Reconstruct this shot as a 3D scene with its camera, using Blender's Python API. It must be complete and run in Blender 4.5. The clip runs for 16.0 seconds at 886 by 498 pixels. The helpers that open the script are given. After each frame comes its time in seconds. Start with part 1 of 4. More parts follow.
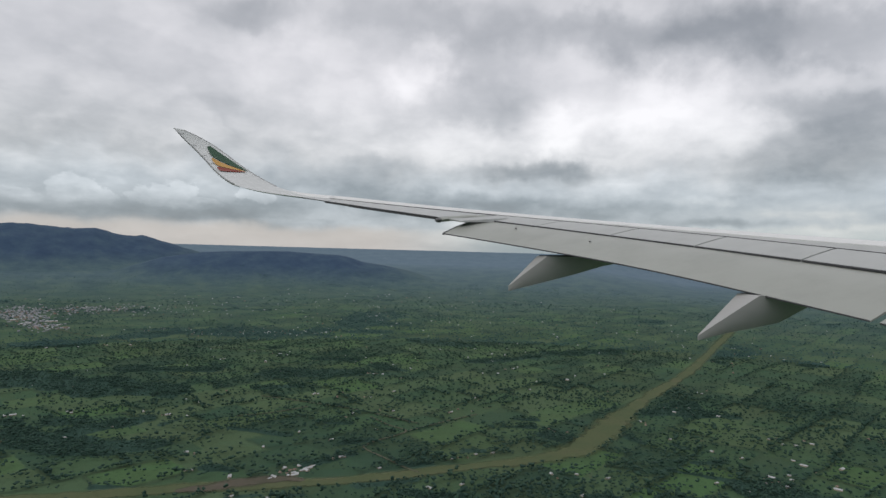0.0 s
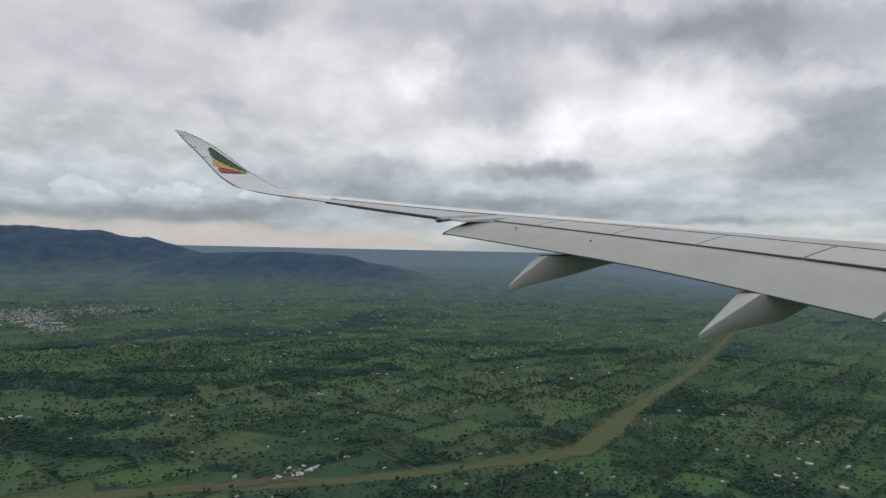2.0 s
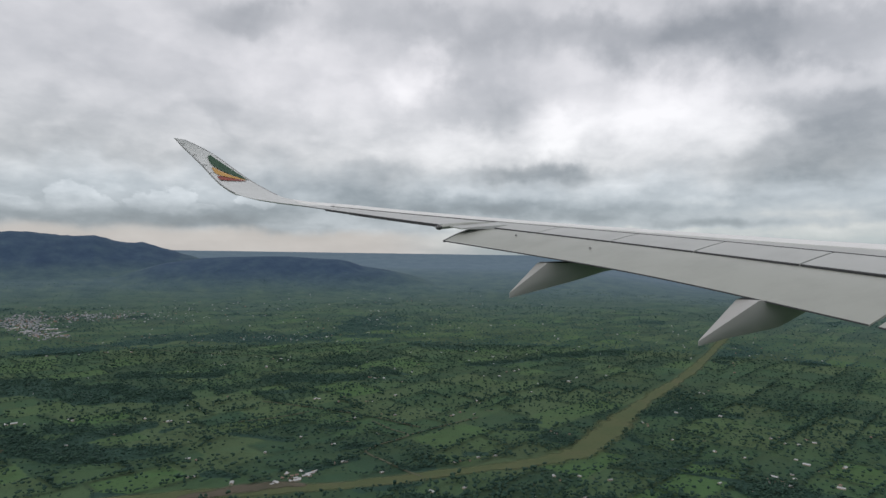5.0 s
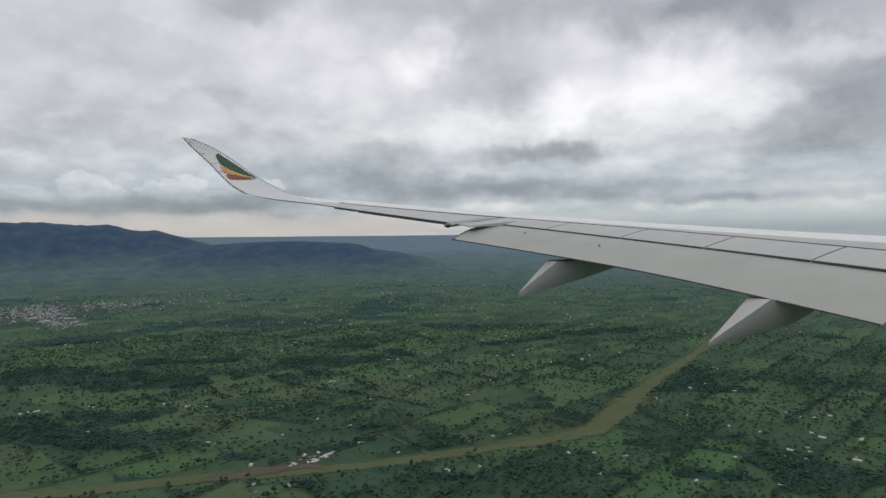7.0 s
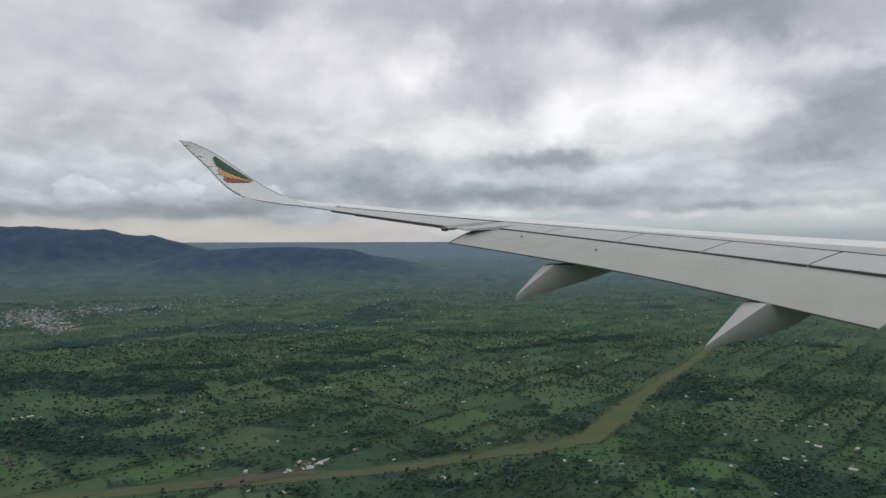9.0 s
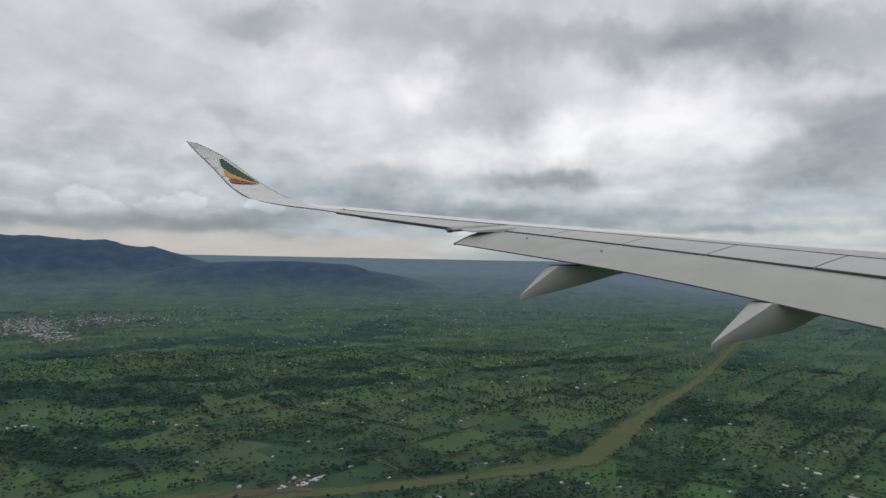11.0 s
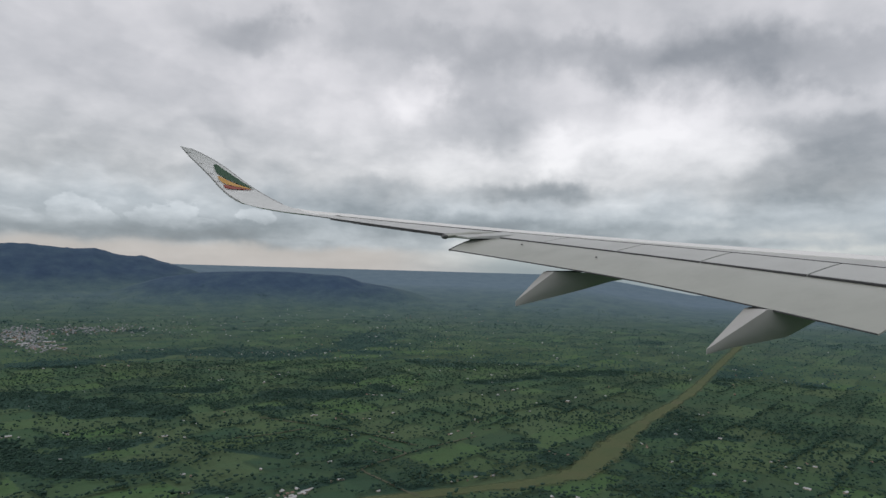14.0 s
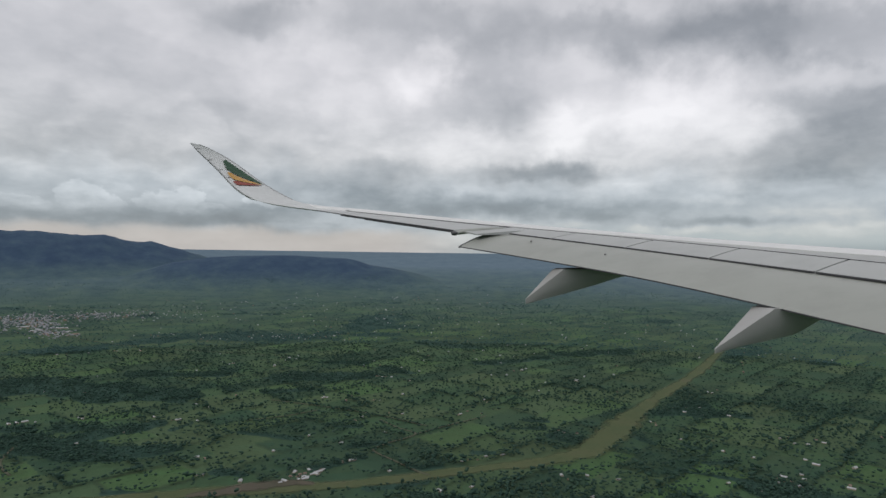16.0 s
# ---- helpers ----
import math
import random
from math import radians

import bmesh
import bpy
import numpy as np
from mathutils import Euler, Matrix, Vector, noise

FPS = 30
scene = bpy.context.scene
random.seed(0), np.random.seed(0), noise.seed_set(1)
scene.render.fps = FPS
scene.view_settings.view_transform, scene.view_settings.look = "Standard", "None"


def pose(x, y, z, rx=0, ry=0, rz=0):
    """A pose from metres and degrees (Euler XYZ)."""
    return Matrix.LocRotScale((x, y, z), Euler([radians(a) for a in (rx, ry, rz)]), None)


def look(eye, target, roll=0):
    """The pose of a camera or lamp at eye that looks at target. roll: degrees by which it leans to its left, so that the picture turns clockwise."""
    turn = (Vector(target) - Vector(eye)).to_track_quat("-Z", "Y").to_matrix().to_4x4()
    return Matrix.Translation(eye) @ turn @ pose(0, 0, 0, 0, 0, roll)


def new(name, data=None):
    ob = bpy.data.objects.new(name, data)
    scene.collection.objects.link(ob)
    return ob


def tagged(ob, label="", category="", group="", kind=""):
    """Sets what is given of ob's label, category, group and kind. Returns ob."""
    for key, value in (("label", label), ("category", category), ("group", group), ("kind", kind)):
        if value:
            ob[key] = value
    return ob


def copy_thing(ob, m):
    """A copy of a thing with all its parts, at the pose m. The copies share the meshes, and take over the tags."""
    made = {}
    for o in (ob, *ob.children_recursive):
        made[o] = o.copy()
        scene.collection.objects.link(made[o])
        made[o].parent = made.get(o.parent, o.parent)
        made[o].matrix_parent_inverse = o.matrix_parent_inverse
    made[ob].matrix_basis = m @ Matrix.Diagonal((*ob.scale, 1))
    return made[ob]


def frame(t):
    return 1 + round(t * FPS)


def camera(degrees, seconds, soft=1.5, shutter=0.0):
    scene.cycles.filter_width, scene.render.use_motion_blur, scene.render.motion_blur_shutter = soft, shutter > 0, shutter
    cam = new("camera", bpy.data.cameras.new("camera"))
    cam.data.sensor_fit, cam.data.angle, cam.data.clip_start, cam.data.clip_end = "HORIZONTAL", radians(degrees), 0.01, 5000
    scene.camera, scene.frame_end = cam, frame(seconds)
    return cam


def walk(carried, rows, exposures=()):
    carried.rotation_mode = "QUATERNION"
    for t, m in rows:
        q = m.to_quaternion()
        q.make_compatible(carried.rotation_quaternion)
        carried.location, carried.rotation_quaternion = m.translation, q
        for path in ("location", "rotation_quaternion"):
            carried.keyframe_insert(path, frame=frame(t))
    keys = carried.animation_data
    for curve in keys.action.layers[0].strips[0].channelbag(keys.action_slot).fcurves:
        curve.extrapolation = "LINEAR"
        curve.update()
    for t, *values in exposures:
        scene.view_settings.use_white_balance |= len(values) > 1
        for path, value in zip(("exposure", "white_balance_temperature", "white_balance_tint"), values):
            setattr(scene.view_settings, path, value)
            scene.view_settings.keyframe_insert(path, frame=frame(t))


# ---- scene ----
# A jet airliner's port wing over green farmland under an overcast sky.
# X: along the fuselage to the nose, Y: outboard, Z: up. Metres.
EYE = 300.0
cam = camera(69.5, 16.0, soft=1.5)
ROWS = [  # t, x, y, z from the window, pitch, roll, yaw
    (0.0, -0.006, 0.163, -0.256, 0.17, 1.56, -20.56),
    (0.5, -0.027, 0.141, -0.237, 0.03, 1.53, -20.55),
    (1.0, -0.033, 0.136, -0.222, 0.00, 1.39, -20.70),
    (1.5, -0.019, 0.125, -0.210, -0.05, 1.43, -20.73),
    (2.0, 0.095, 0.177, -0.241, 0.13, 1.21, -20.25),
    (2.5, -0.020, 0.139, -0.284, 0.29, 1.36, -20.42),
    (3.0, -0.019, 0.169, -0.363, 0.45, 1.25, -20.24),
    (3.5, -0.027, 0.192, -0.485, 1.00, 1.19, -20.29),
    (4.0, -0.072, 0.159, -0.470, 1.02, 1.42, -20.57),
    (6.5, -0.076, 0.033, 0.393, -1.01, -0.45, -19.96),
    (7.0, -0.039, 0.044, 0.374, -1.26, -0.50, -19.62),
    (7.5, -0.129, 0.011, 0.391, -1.10, -0.23, -20.19),
    (8.0, -0.038, 0.036, 0.417, -1.10, -0.28, -19.94),
    (8.5, -0.127, 0.014, 0.370, -1.00, -0.10, -20.22),
    (9.0, -0.018, 0.070, 0.280, -0.66, -0.14, -19.89),
    (11.5, -0.192, 0.095, -0.249, 1.26, 1.39, -20.11),
    (12.0, -0.224, 0.107, -0.230, 1.48, 1.34, -20.56),
    (12.5, -0.172, 0.138, -0.257, 1.55, 1.34, -20.54),
    (13.0, -0.212, 0.156, -0.337, 1.89, 1.42, -20.50),
    (13.5, -0.234, 0.132, -0.393, 2.03, 1.51, -20.44),
    (14.0, -0.224, 0.135, -0.389, 2.01, 1.61, -20.55),
    (14.5, -0.216, 0.142, -0.314, 1.95, 1.47, -20.51),
    (15.0, -0.181, 0.098, -0.109, 1.44, 0.87, -19.94),
    (15.5, -0.361, 0.005, 0.003, 0.79, 0.81, -20.04),
    (16.0, -0.387, -0.037, 0.060, 0.34, 0.81, -19.94),
]
walk(cam, [(t, pose(x, y, EYE + z, 90 + pitch, 0, yaw) @ pose(0, 0, 0, 0, 0, roll))
           for t, x, y, z, pitch, roll, yaw in ROWS], [(0.0, 0.0), (9.0, 0.0), (12.0, -0.06), (16.0, -0.10)])

# ---------------------------------------------------------------- world and sun
SUN_AZ, SUN_EL = -108.0, 48.0


class Nodes:
    """Small helper to write node trees as formulas."""

    def __init__(self, tree):
        self.tree = tree

    def add(self, kind, **inputs):
        n = self.tree.nodes.new(kind)
        for k, v in inputs.items():
            self.put(n.inputs[k.replace("_", " ")], v)
        return n

    def put(self, socket, v):
        if isinstance(v, bpy.types.NodeSocket):
            self.tree.links.new(v, socket)
        else:
            socket.default_value = v

    def math(self, op, a, b=0.0, c=0.0, clamp=False):
        n = self.tree.nodes.new("ShaderNodeMath")
        n.operation, n.use_clamp = op, clamp
        for s, v in zip(n.inputs, (a, b, c)):
            self.put(s, v)
        return n.outputs[0]

    def vec(self, op, a, b=(0, 0, 0)):
        n = self.tree.nodes.new("ShaderNodeVectorMath")
        n.operation = op
        self.put(n.inputs[0], a)
        self.put(n.inputs[1], b)
        return n.outputs["Vector"]

    def noise(self, vector, scale, detail=4.0, rough=0.55, distortion=0.0):
        n = self.add("ShaderNodeTexNoise", Vector=vector, Scale=scale, Detail=detail, Roughness=rough, Distortion=distortion)
        return n.outputs["Fac"]

    def ramp(self, fac, stops):
        n = self.tree.nodes.new("ShaderNodeValToRGB")
        e = n.color_ramp.elements
        while len(e) < len(stops):
            e.new(0.5)
        for el, (p, c) in zip(e, stops):
            el.position, el.color = p, (*c, 1.0)
        self.put(n.inputs[0], fac)
        return n.outputs["Color"]

    def mix(self, fac, a, b, blend="MIX"):
        n = self.tree.nodes.new("ShaderNodeMix")
        n.data_type, n.blend_type = "RGBA", blend
        self.put(n.inputs[0], fac)
        for i, v in ((6, a), (7, b)):
            self.put(n.inputs[i], v if isinstance(v, bpy.types.NodeSocket) else (*v, 1.0))
        return n.outputs[2]

    def smooth(self, v, lo, hi, a=0.0, b=1.0):
        n = self.tree.nodes.new("ShaderNodeMapRange")
        n.interpolation_type = "SMOOTHSTEP"
        for s, x in zip(n.inputs, (v, lo, hi, a, b)):
            self.put(s, x)
        return n.outputs[0]


def make_world():
    world = bpy.data.worlds.new("overcast_sky")
    world.use_nodes = True
    scene.world = world
    tree = world.node_tree
    tree.nodes.clear()
    k = Nodes(tree)
    way = k.add("ShaderNodeTexCoord").outputs["Generated"]
    sep = k.add("ShaderNodeSeparateXYZ", Vector=way)
    x, y, z = sep.outputs
    az = k.math("MULTIPLY", k.math("ARCTAN2", x, y), 57.2958)
    el = k.math("MULTIPLY", k.math("ARCSINE", z), 57.2958)
    # cloud masses flatten towards the horizon
    rise = k.math("LOGARITHM", k.math("ADD", k.math("MAXIMUM", el, 0.0), 5.0), 2.71828)
    deck = k.add("ShaderNodeCombineXYZ", X=k.math("MULTIPLY", az, 0.075), Y=k.math("MULTIPLY", rise, 2.6), Z=0.0).outputs[0]
    big = k.noise(deck, 0.8, 1.0, 0.45, 0.0)
    mid = k.noise(k.vec("ADD", deck, (5.0, 2.0, 0.0)), 1.6, 3.5, 0.46, 0.2)
    edge = k.smooth(k.noise(k.vec("ADD", deck, (1.3, 7.0, 2.0)), 1.5, 4.0, 0.5, 0.15), 0.44, 0.56, -0.5, 0.5)
    puff = k.noise(k.add("ShaderNodeCombineXYZ", X=k.math("MULTIPLY", az, 0.085), Y=k.math("MULTIPLY", el, 0.17), Z=3.0).outputs[0], 4.2, 5.0, 0.55, 0.2)
    # cloud edges wander
    w1 = k.math("SUBTRACT", k.noise(way, 9.0, 4.5, 0.5), 0.5)
    w2 = k.math("SUBTRACT", k.noise(k.vec("ADD", way, (3.1, 1.7, 0.4)), 9.0, 4.5, 0.5), 0.5)
    w3 = k.math("SUBTRACT", k.noise(way, 34.0, 5.0, 0.55), 0.5)
    azw = k.math("MULTIPLY_ADD", w3, 2.6, k.math("MULTIPLY_ADD", w1, 8.0, az))
    elw = k.math("MULTIPLY_ADD", k.math("MULTIPLY", w2, k.smooth(el, 0.0, 12.0, 0.3, 1.0)), 6.0, el)
    elw = k.math("MULTIPLY_ADD", k.math("MULTIPLY", w3, k.smooth(el, 1.0, 12.0, 0.3, 1.0)), 1.8, elw)

    def blob(a, e, wa, we, amount):
        da = k.math("DIVIDE", k.math("SUBTRACT", azw, a), wa)
        de = k.math("DIVIDE", k.math("SUBTRACT", elw, e), we)
        r2 = k.math("ADD", k.math("MULTIPLY", da, da), k.math("MULTIPLY", de, de))
        return k.math("MULTIPLY", k.math("POWER", 2.7183, k.math("MULTIPLY", k.math("POWER", r2, 1.6), -0.75)), amount)

    tone = k.math("MULTIPLY_ADD", k.math("SUBTRACT", big, 0.5), 0.16, 0.675)
    tone = k.math("MULTIPLY_ADD", k.math("SUBTRACT", mid, 0.5), 0.14, tone)
    tone = k.math("MULTIPLY_ADD", edge, 0.045, tone)
    # rounded lumps with darker creases between them
    lump = k.tree.nodes.new("ShaderNodeTexVoronoi")
    lump.feature = "SMOOTH_F1"
    for key, v in (("Vector", k.add("ShaderNodeCombineXYZ", X=k.math("MULTIPLY", azw, 0.085), Y=k.math("MULTIPLY", k.math("LOGARITHM", k.math("ADD", k.math("MAXIMUM", elw, 0.0), 6.0), 2.71828), 2.6), Z=1.7).outputs[0]),
                   ("Scale", 1.7), ("Detail", 2.0), ("Roughness", 0.45), ("Smoothness", 0.35)):
        k.put(lump.inputs[key], v)
    tone = k.math("MULTIPLY_ADD", k.math("SUBTRACT", 0.70, lump.outputs["Distance"]), 0.13, tone)
    for cloud in HIGH_CLOUDS + MIDDLE_CLOUDS + LOW_CLOUDS:
        tone = k.math("ADD", tone, blob(*cloud))
    heads = 0.0
    for head in HEADS:
        heads = k.math("MAXIMUM", heads, blob(*head, 1.0))
    billow = k.noise(k.add("ShaderNodeCombineXYZ", X=k.math("MULTIPLY", az, 0.5), Y=el, Z=0.0).outputs[0], 1.3, 5.0, 0.6)
    heads = k.smooth(k.math("MULTIPLY_ADD", k.math("SUBTRACT", billow, 0.5), 1.1, heads), 0.38, 0.66)
    # low bank of cumulus above the horizon
    bank = k.math("MULTIPLY", k.smooth(elw, 0.9, 2.4), k.smooth(elw, 8.5, 4.5))
    tone = k.math("SUBTRACT", tone, k.math("MULTIPLY", bank, 0.13))
    tone = k.math("MULTIPLY_ADD", k.math("MULTIPLY", k.math("SUBTRACT", puff, 0.48), k.smooth(el, 16.0, 5.0, 0.3, 1.0)), 0.34, tone)
    tone = k.math("MULTIPLY_ADD", k.math("MULTIPLY", heads, k.smooth(k.math("MULTIPLY_ADD", k.math("SUBTRACT", billow, 0.5), 3.0, el), 2.4, 4.6, 0.0, 1.0)), 0.115, tone)
    cover = k.ramp(tone, SKY_STOPS)
    # the distant bank looks bluer, the high deck faintly mauve
    cover = k.mix(k.math("MULTIPLY", bank, 0.8), cover, k.mix(1.0, cover, (0.93, 1.0, 1.06), "MULTIPLY"))
    cover = k.mix(k.smooth(el, 5.0, 16.0), cover, k.mix(1.0, cover, (1.015, 0.995, 1.02), "MULTIPLY"))
    cream = k.math("MULTIPLY", k.math("MULTIPLY", k.smooth(el, 5.5, 3.0), k.smooth(tone, 0.5, 0.7)), k.smooth(az, 12.0, 30.0))
    cover = k.mix(cream, cover, k.mix(1.0, cover, (1.05, 1.0, 0.94), "MULTIPLY"))
    # clear pale strip under the bank, and rain haze on the nose side
    strip = k.math("MULTIPLY", k.smooth(elw, 2.3, 1.3), k.smooth(az, 25.0, 13.0))
    cover = k.mix(k.math("MULTIPLY", strip, 0.75), cover, (0.50, 0.465, 0.44))
    rain = k.math("MULTIPLY", k.smooth(elw, 3.0, 0.9), k.smooth(az, 15.0, 28.0))
    cover = k.mix(k.math("MULTIPLY", rain, 0.85), cover, k.mix(k.smooth(el, 0.2, 1.6), (0.25, 0.315, 0.35), (0.40, 0.47, 0.50)))
    sky = tree.nodes.new("ShaderNodeTexSky")
    sky.sky_type, sky.sun_disc = "NISHITA", False
    sky.sun_elevation, sky.sun_rotation = radians(SUN_EL), radians(SUN_AZ)
    back1 = k.add("ShaderNodeBackground", Color=sky.outputs[0], Strength=0.01)
    back2 = k.add("ShaderNodeBackground", Color=cover, Strength=1.0)
    out = k.add("ShaderNodeOutputWorld")
    tree.links.new(k.add("ShaderNodeAddShader").outputs[0], out.inputs[0])
    adder = tree.nodes[-1]
    tree.links.new(back1.outputs[0], adder.inputs[0])
    tree.links.new(back2.outputs[0], adder.inputs[1])


# azimuth, elevation, half widths in degrees, lighter or darker
HIGH_CLOUDS = [
    (3.7, 19.7, 4.3, 1.20, -0.16), (18.2, 19.8, 4.4, 1.40, -0.11), (25.9, 19.8, 8.1, 1.40, -0.09), (35.5, 18.6, 10.2, 1.62, -0.14), (43.8, 16.7, 6.9, 2.79, -0.19), (51.4, 16.8, 6.1, 1.78, -0.15),
    (50.9, 14.2, 3.3, 1.22, 0.1), (23.6, 14.4, 3.3, 2.13, -0.09), (51.9, 11.9, 4.8, 1.93, -0.25), (51.0, 7.9, 6.6, 2.13, -0.24), (11.8, 14.9, 8.6, 3.05, 0.11), (18.6, 15.2, 2.0, 2.28, 0.14),
    (-10.2, 15.2, 9.1, 3.55, -0.02),
]
MIDDLE_CLOUDS = [
    (39.7, 12.8, 8.1, 2.95, 0.22), (29.8, 11.0, 3.8, 2.03, 0.17), (34.6, 10.1, 6.1, 2.54, 0.12), (42.3, 8.5, 6.1, 2.28, 0.08), (21.8, 9.3, 3.6, 2.03, 0.14), (28.3, 7.3, 5.3, 0.81, -0.32),
    (1.6, 11.4, 1.8, 1.12, -0.06), (-9.2, 7.8, 8.6, 0.81, -0.06), (-9.2, 6.4, 7.6, 0.81, 0.06), (11.8, 7.2, 5.6, 0.91, -0.05), (15.8, 9.0, 4.6, 0.91, 0.05), (46.9, 10.8, 2.5, 1.22, 0.08),
]
LOW_CLOUDS = [
    (8.8, 5.7, 5.6, 1.42, -0.09), (15.8, 4.3, 5.6, 1.32, -0.11), (21.8, 4.0, 5.6, 0.91, -0.11), (28.8, 3.8, 6.1, 0.81, -0.18), (36.5, 3.8, 4.1, 0.91, -0.11), (43.4, 3.0, 2.8, 0.41, -0.14),
    (44.1, 5.0, 2.5, 0.41, 0.12), (36.5, 6.0, 3.0, 0.71, 0.06), (24.8, 5.5, 4.6, 0.61, 0.08), (47.8, 2.1, 8.6, 0.46, 0.15), (39.3, 2.3, 3.0, 0.41, 0.14), (24.8, 2.4, 4.1, 0.36, 0.12),
    (-8.9, 2.3, 13.2, 0.71, -0.18), (-12.6, 3.7, 4.1, 0.61, -0.04), (-3.2, 3.3, 6.1, 0.71, -0.06), (2.6, 3.2, 6.1, 0.81, -0.09), (52.3, 2.9, 3.0, 0.41, -0.06),
]
# low cumulus heads: azimuth, elevation, half widths
HEADS = [(-9.8, 3.9, 1.8, 1.22), (-8.6, 3.5, 1.5, 0.91), (-13.8, 3.4, 2.1, 0.81), (-5.3, 3.6, 1.5, 0.71), (-4.0, 3.9, 1.3, 0.91), (-2.8, 4.3, 1.4, 1.32), (-1.2, 3.5, 2.0, 0.61), (3.6, 4.2, 1.5, 0.71)]
SKY_STOPS = [(0.0, (0.135, 0.143, 0.155)), (0.35, (0.295, 0.315, 0.333)), (0.6, (0.51, 0.525, 0.54)), (0.8, (0.73, 0.735, 0.745)), (1.0, (0.93, 0.93, 0.935))]
make_world()

sun = new("sun", bpy.data.lights.new("sun", "SUN"))
sun.data.energy, sun.data.angle, sun.data.color = 0.8, radians(25), (1.0, 0.96, 0.9)
sun.matrix_world = look((0, 0, 2000), (-math.sin(radians(SUN_AZ)) * 1400, -math.cos(radians(SUN_AZ)) * 1400, 2000 - 1400 * math.tan(radians(SUN_EL))))

# ---------------------------------------------------------------- materials


def material(name, rough=0.6, metal=0.0, coat=0.0, specular=0.5):
    m = bpy.data.materials.new(name)
    m.use_nodes = True
    b = m.node_tree.nodes["Principled BSDF"]
    b.inputs["Roughness"].default_value, b.inputs["Metallic"].default_value = rough, metal
    b.inputs["Coat Weight"].default_value, b.inputs["Specular IOR Level"].default_value = coat, specular
    return m, Nodes(m.node_tree), b


def bump(k, b, height, strength, distance):
    n = k.add("ShaderNodeBump", Height=height, Strength=strength, Distance=distance)
    k.tree.links.new(n.outputs[0], b.inputs["Normal"])


def paint(name, colour, rough=0.35, dirt=0.25, coat=0.0, streak=(0.5, 0.9, 0.9)):
    """Aircraft paint: slight mottling, and grime drawn out along the airflow."""
    m, k, b = material(name, rough, coat=coat)
    at = k.add("ShaderNodeTexCoord").outputs["Object"]
    grime = k.noise(k.vec("MULTIPLY", at, streak), 1.6, 6.0, 0.62)
    fine = k.noise(at, 9.0, 5.0, 0.6)
    dark = tuple(c * (1 - dirt) for c in colour)
    c1 = k.mix(k.smooth(grime, 0.42, 0.72), colour, dark)
    c2 = k.mix(k.math("MULTIPLY", fine, 0.12), c1, tuple(c * 0.7 for c in colour))
    k.put(b.inputs["Base Color"], c2)
    k.put(b.inputs["Roughness"], k.math("MULTIPLY_ADD", grime, 0.25, rough - 0.1))
    return m


WING_GREY = paint("wing_grey", (0.42, 0.435, 0.425), 0.33, 0.07)
FLAP_GREY = paint("flap_grey", (0.345, 0.36, 0.330), 0.34, 0.09)
FAIRING_GREY = paint("fairing_grey", (0.40, 0.40, 0.39), 0.45, 0.08)
WHITE = paint("winglet_white", (0.60, 0.62, 0.615), 0.55, 0.07)
# slat metal, its pale base also carries the painted highlight
SLAT = paint("slat_highlight_metal", (0.74, 0.745, 0.735), 0.38, 0.06)
# near-black for edge strips, and for shade painted into the wing's gaps
SHADE_AND_EDGE = paint("shade_and_edge_black", (0.045, 0.047, 0.05), 0.7, 0.3)
GREEN = paint("emblem_green", (0.028, 0.075, 0.042), 0.62, 0.1)
YELLOW = paint("emblem_yellow", (0.50, 0.29, 0.085), 0.62, 0.1)
RED = paint("emblem_red", (0.25, 0.06, 0.045), 0.62, 0.1)
TRIM_GREY = paint("trim_grey", (0.33, 0.335, 0.34), 0.5, 0.05)
SMUDGE = paint("smudge_grey", (0.25, 0.25, 0.245), 0.5, 0.1)
RIB = paint("rib_grey", (0.13, 0.135, 0.14), 0.5, 0.2)
BRACKET = paint("bracket_metal", (0.10, 0.10, 0.105), 0.5, 0.3)

# ---------------------------------------------------------------- mesh helpers


def part(name, bm, mat, parent, label=""):
    """Links a bmesh as one mesh object under a thing or a part."""
    me = bpy.data.meshes.new(name)
    bmesh.ops.recalc_face_normals(bm, faces=bm.faces)
    bm.to_mesh(me)
    bm.free()
    me.materials.append(mat)
    ob = new(name, me)
    ob.parent = parent
    if label:
        ob["label"] = label
    return ob


def smooth_by_angle(ob, degrees=35):
    bm = bmesh.new()
    bm.from_mesh(ob.data)
    for f in bm.faces:
        f.smooth = True
    for e in bm.edges:
        e.smooth = len(e.link_faces) == 2 and e.calc_face_angle(0.0) < radians(degrees)
    bm.to_mesh(ob.data)
    bm.free()
    return ob


def loft(sections, closed=True, caps=True):
    """Skin over a row of equal-length rings of points."""
    bm = bmesh.new()
    rings = [[bm.verts.new(p) for p in s] for s in sections]
    n = len(rings[0])
    for a, b in zip(rings, rings[1:]):
        for i in range(n if closed else n - 1):
            j = (i + 1) % n
            bm.faces.new((a[i], a[j], b[j], b[i]))
    if caps and closed:
        bm.faces.new(rings[0][::-1])
        bm.faces.new(rings[-1])
    return bm


def mesh_from(name, verts, faces, mat, smooth=False):
    me = bpy.data.meshes.new(name)
    me.from_pydata(verts, [], faces)
    me.materials.append(mat)
    if smooth:
        me.shade_smooth()
    return me

# ---------------------------------------------------------------- the wing
# Plan lines as x over y (y from the window), heights above the eye as polynomials in y.


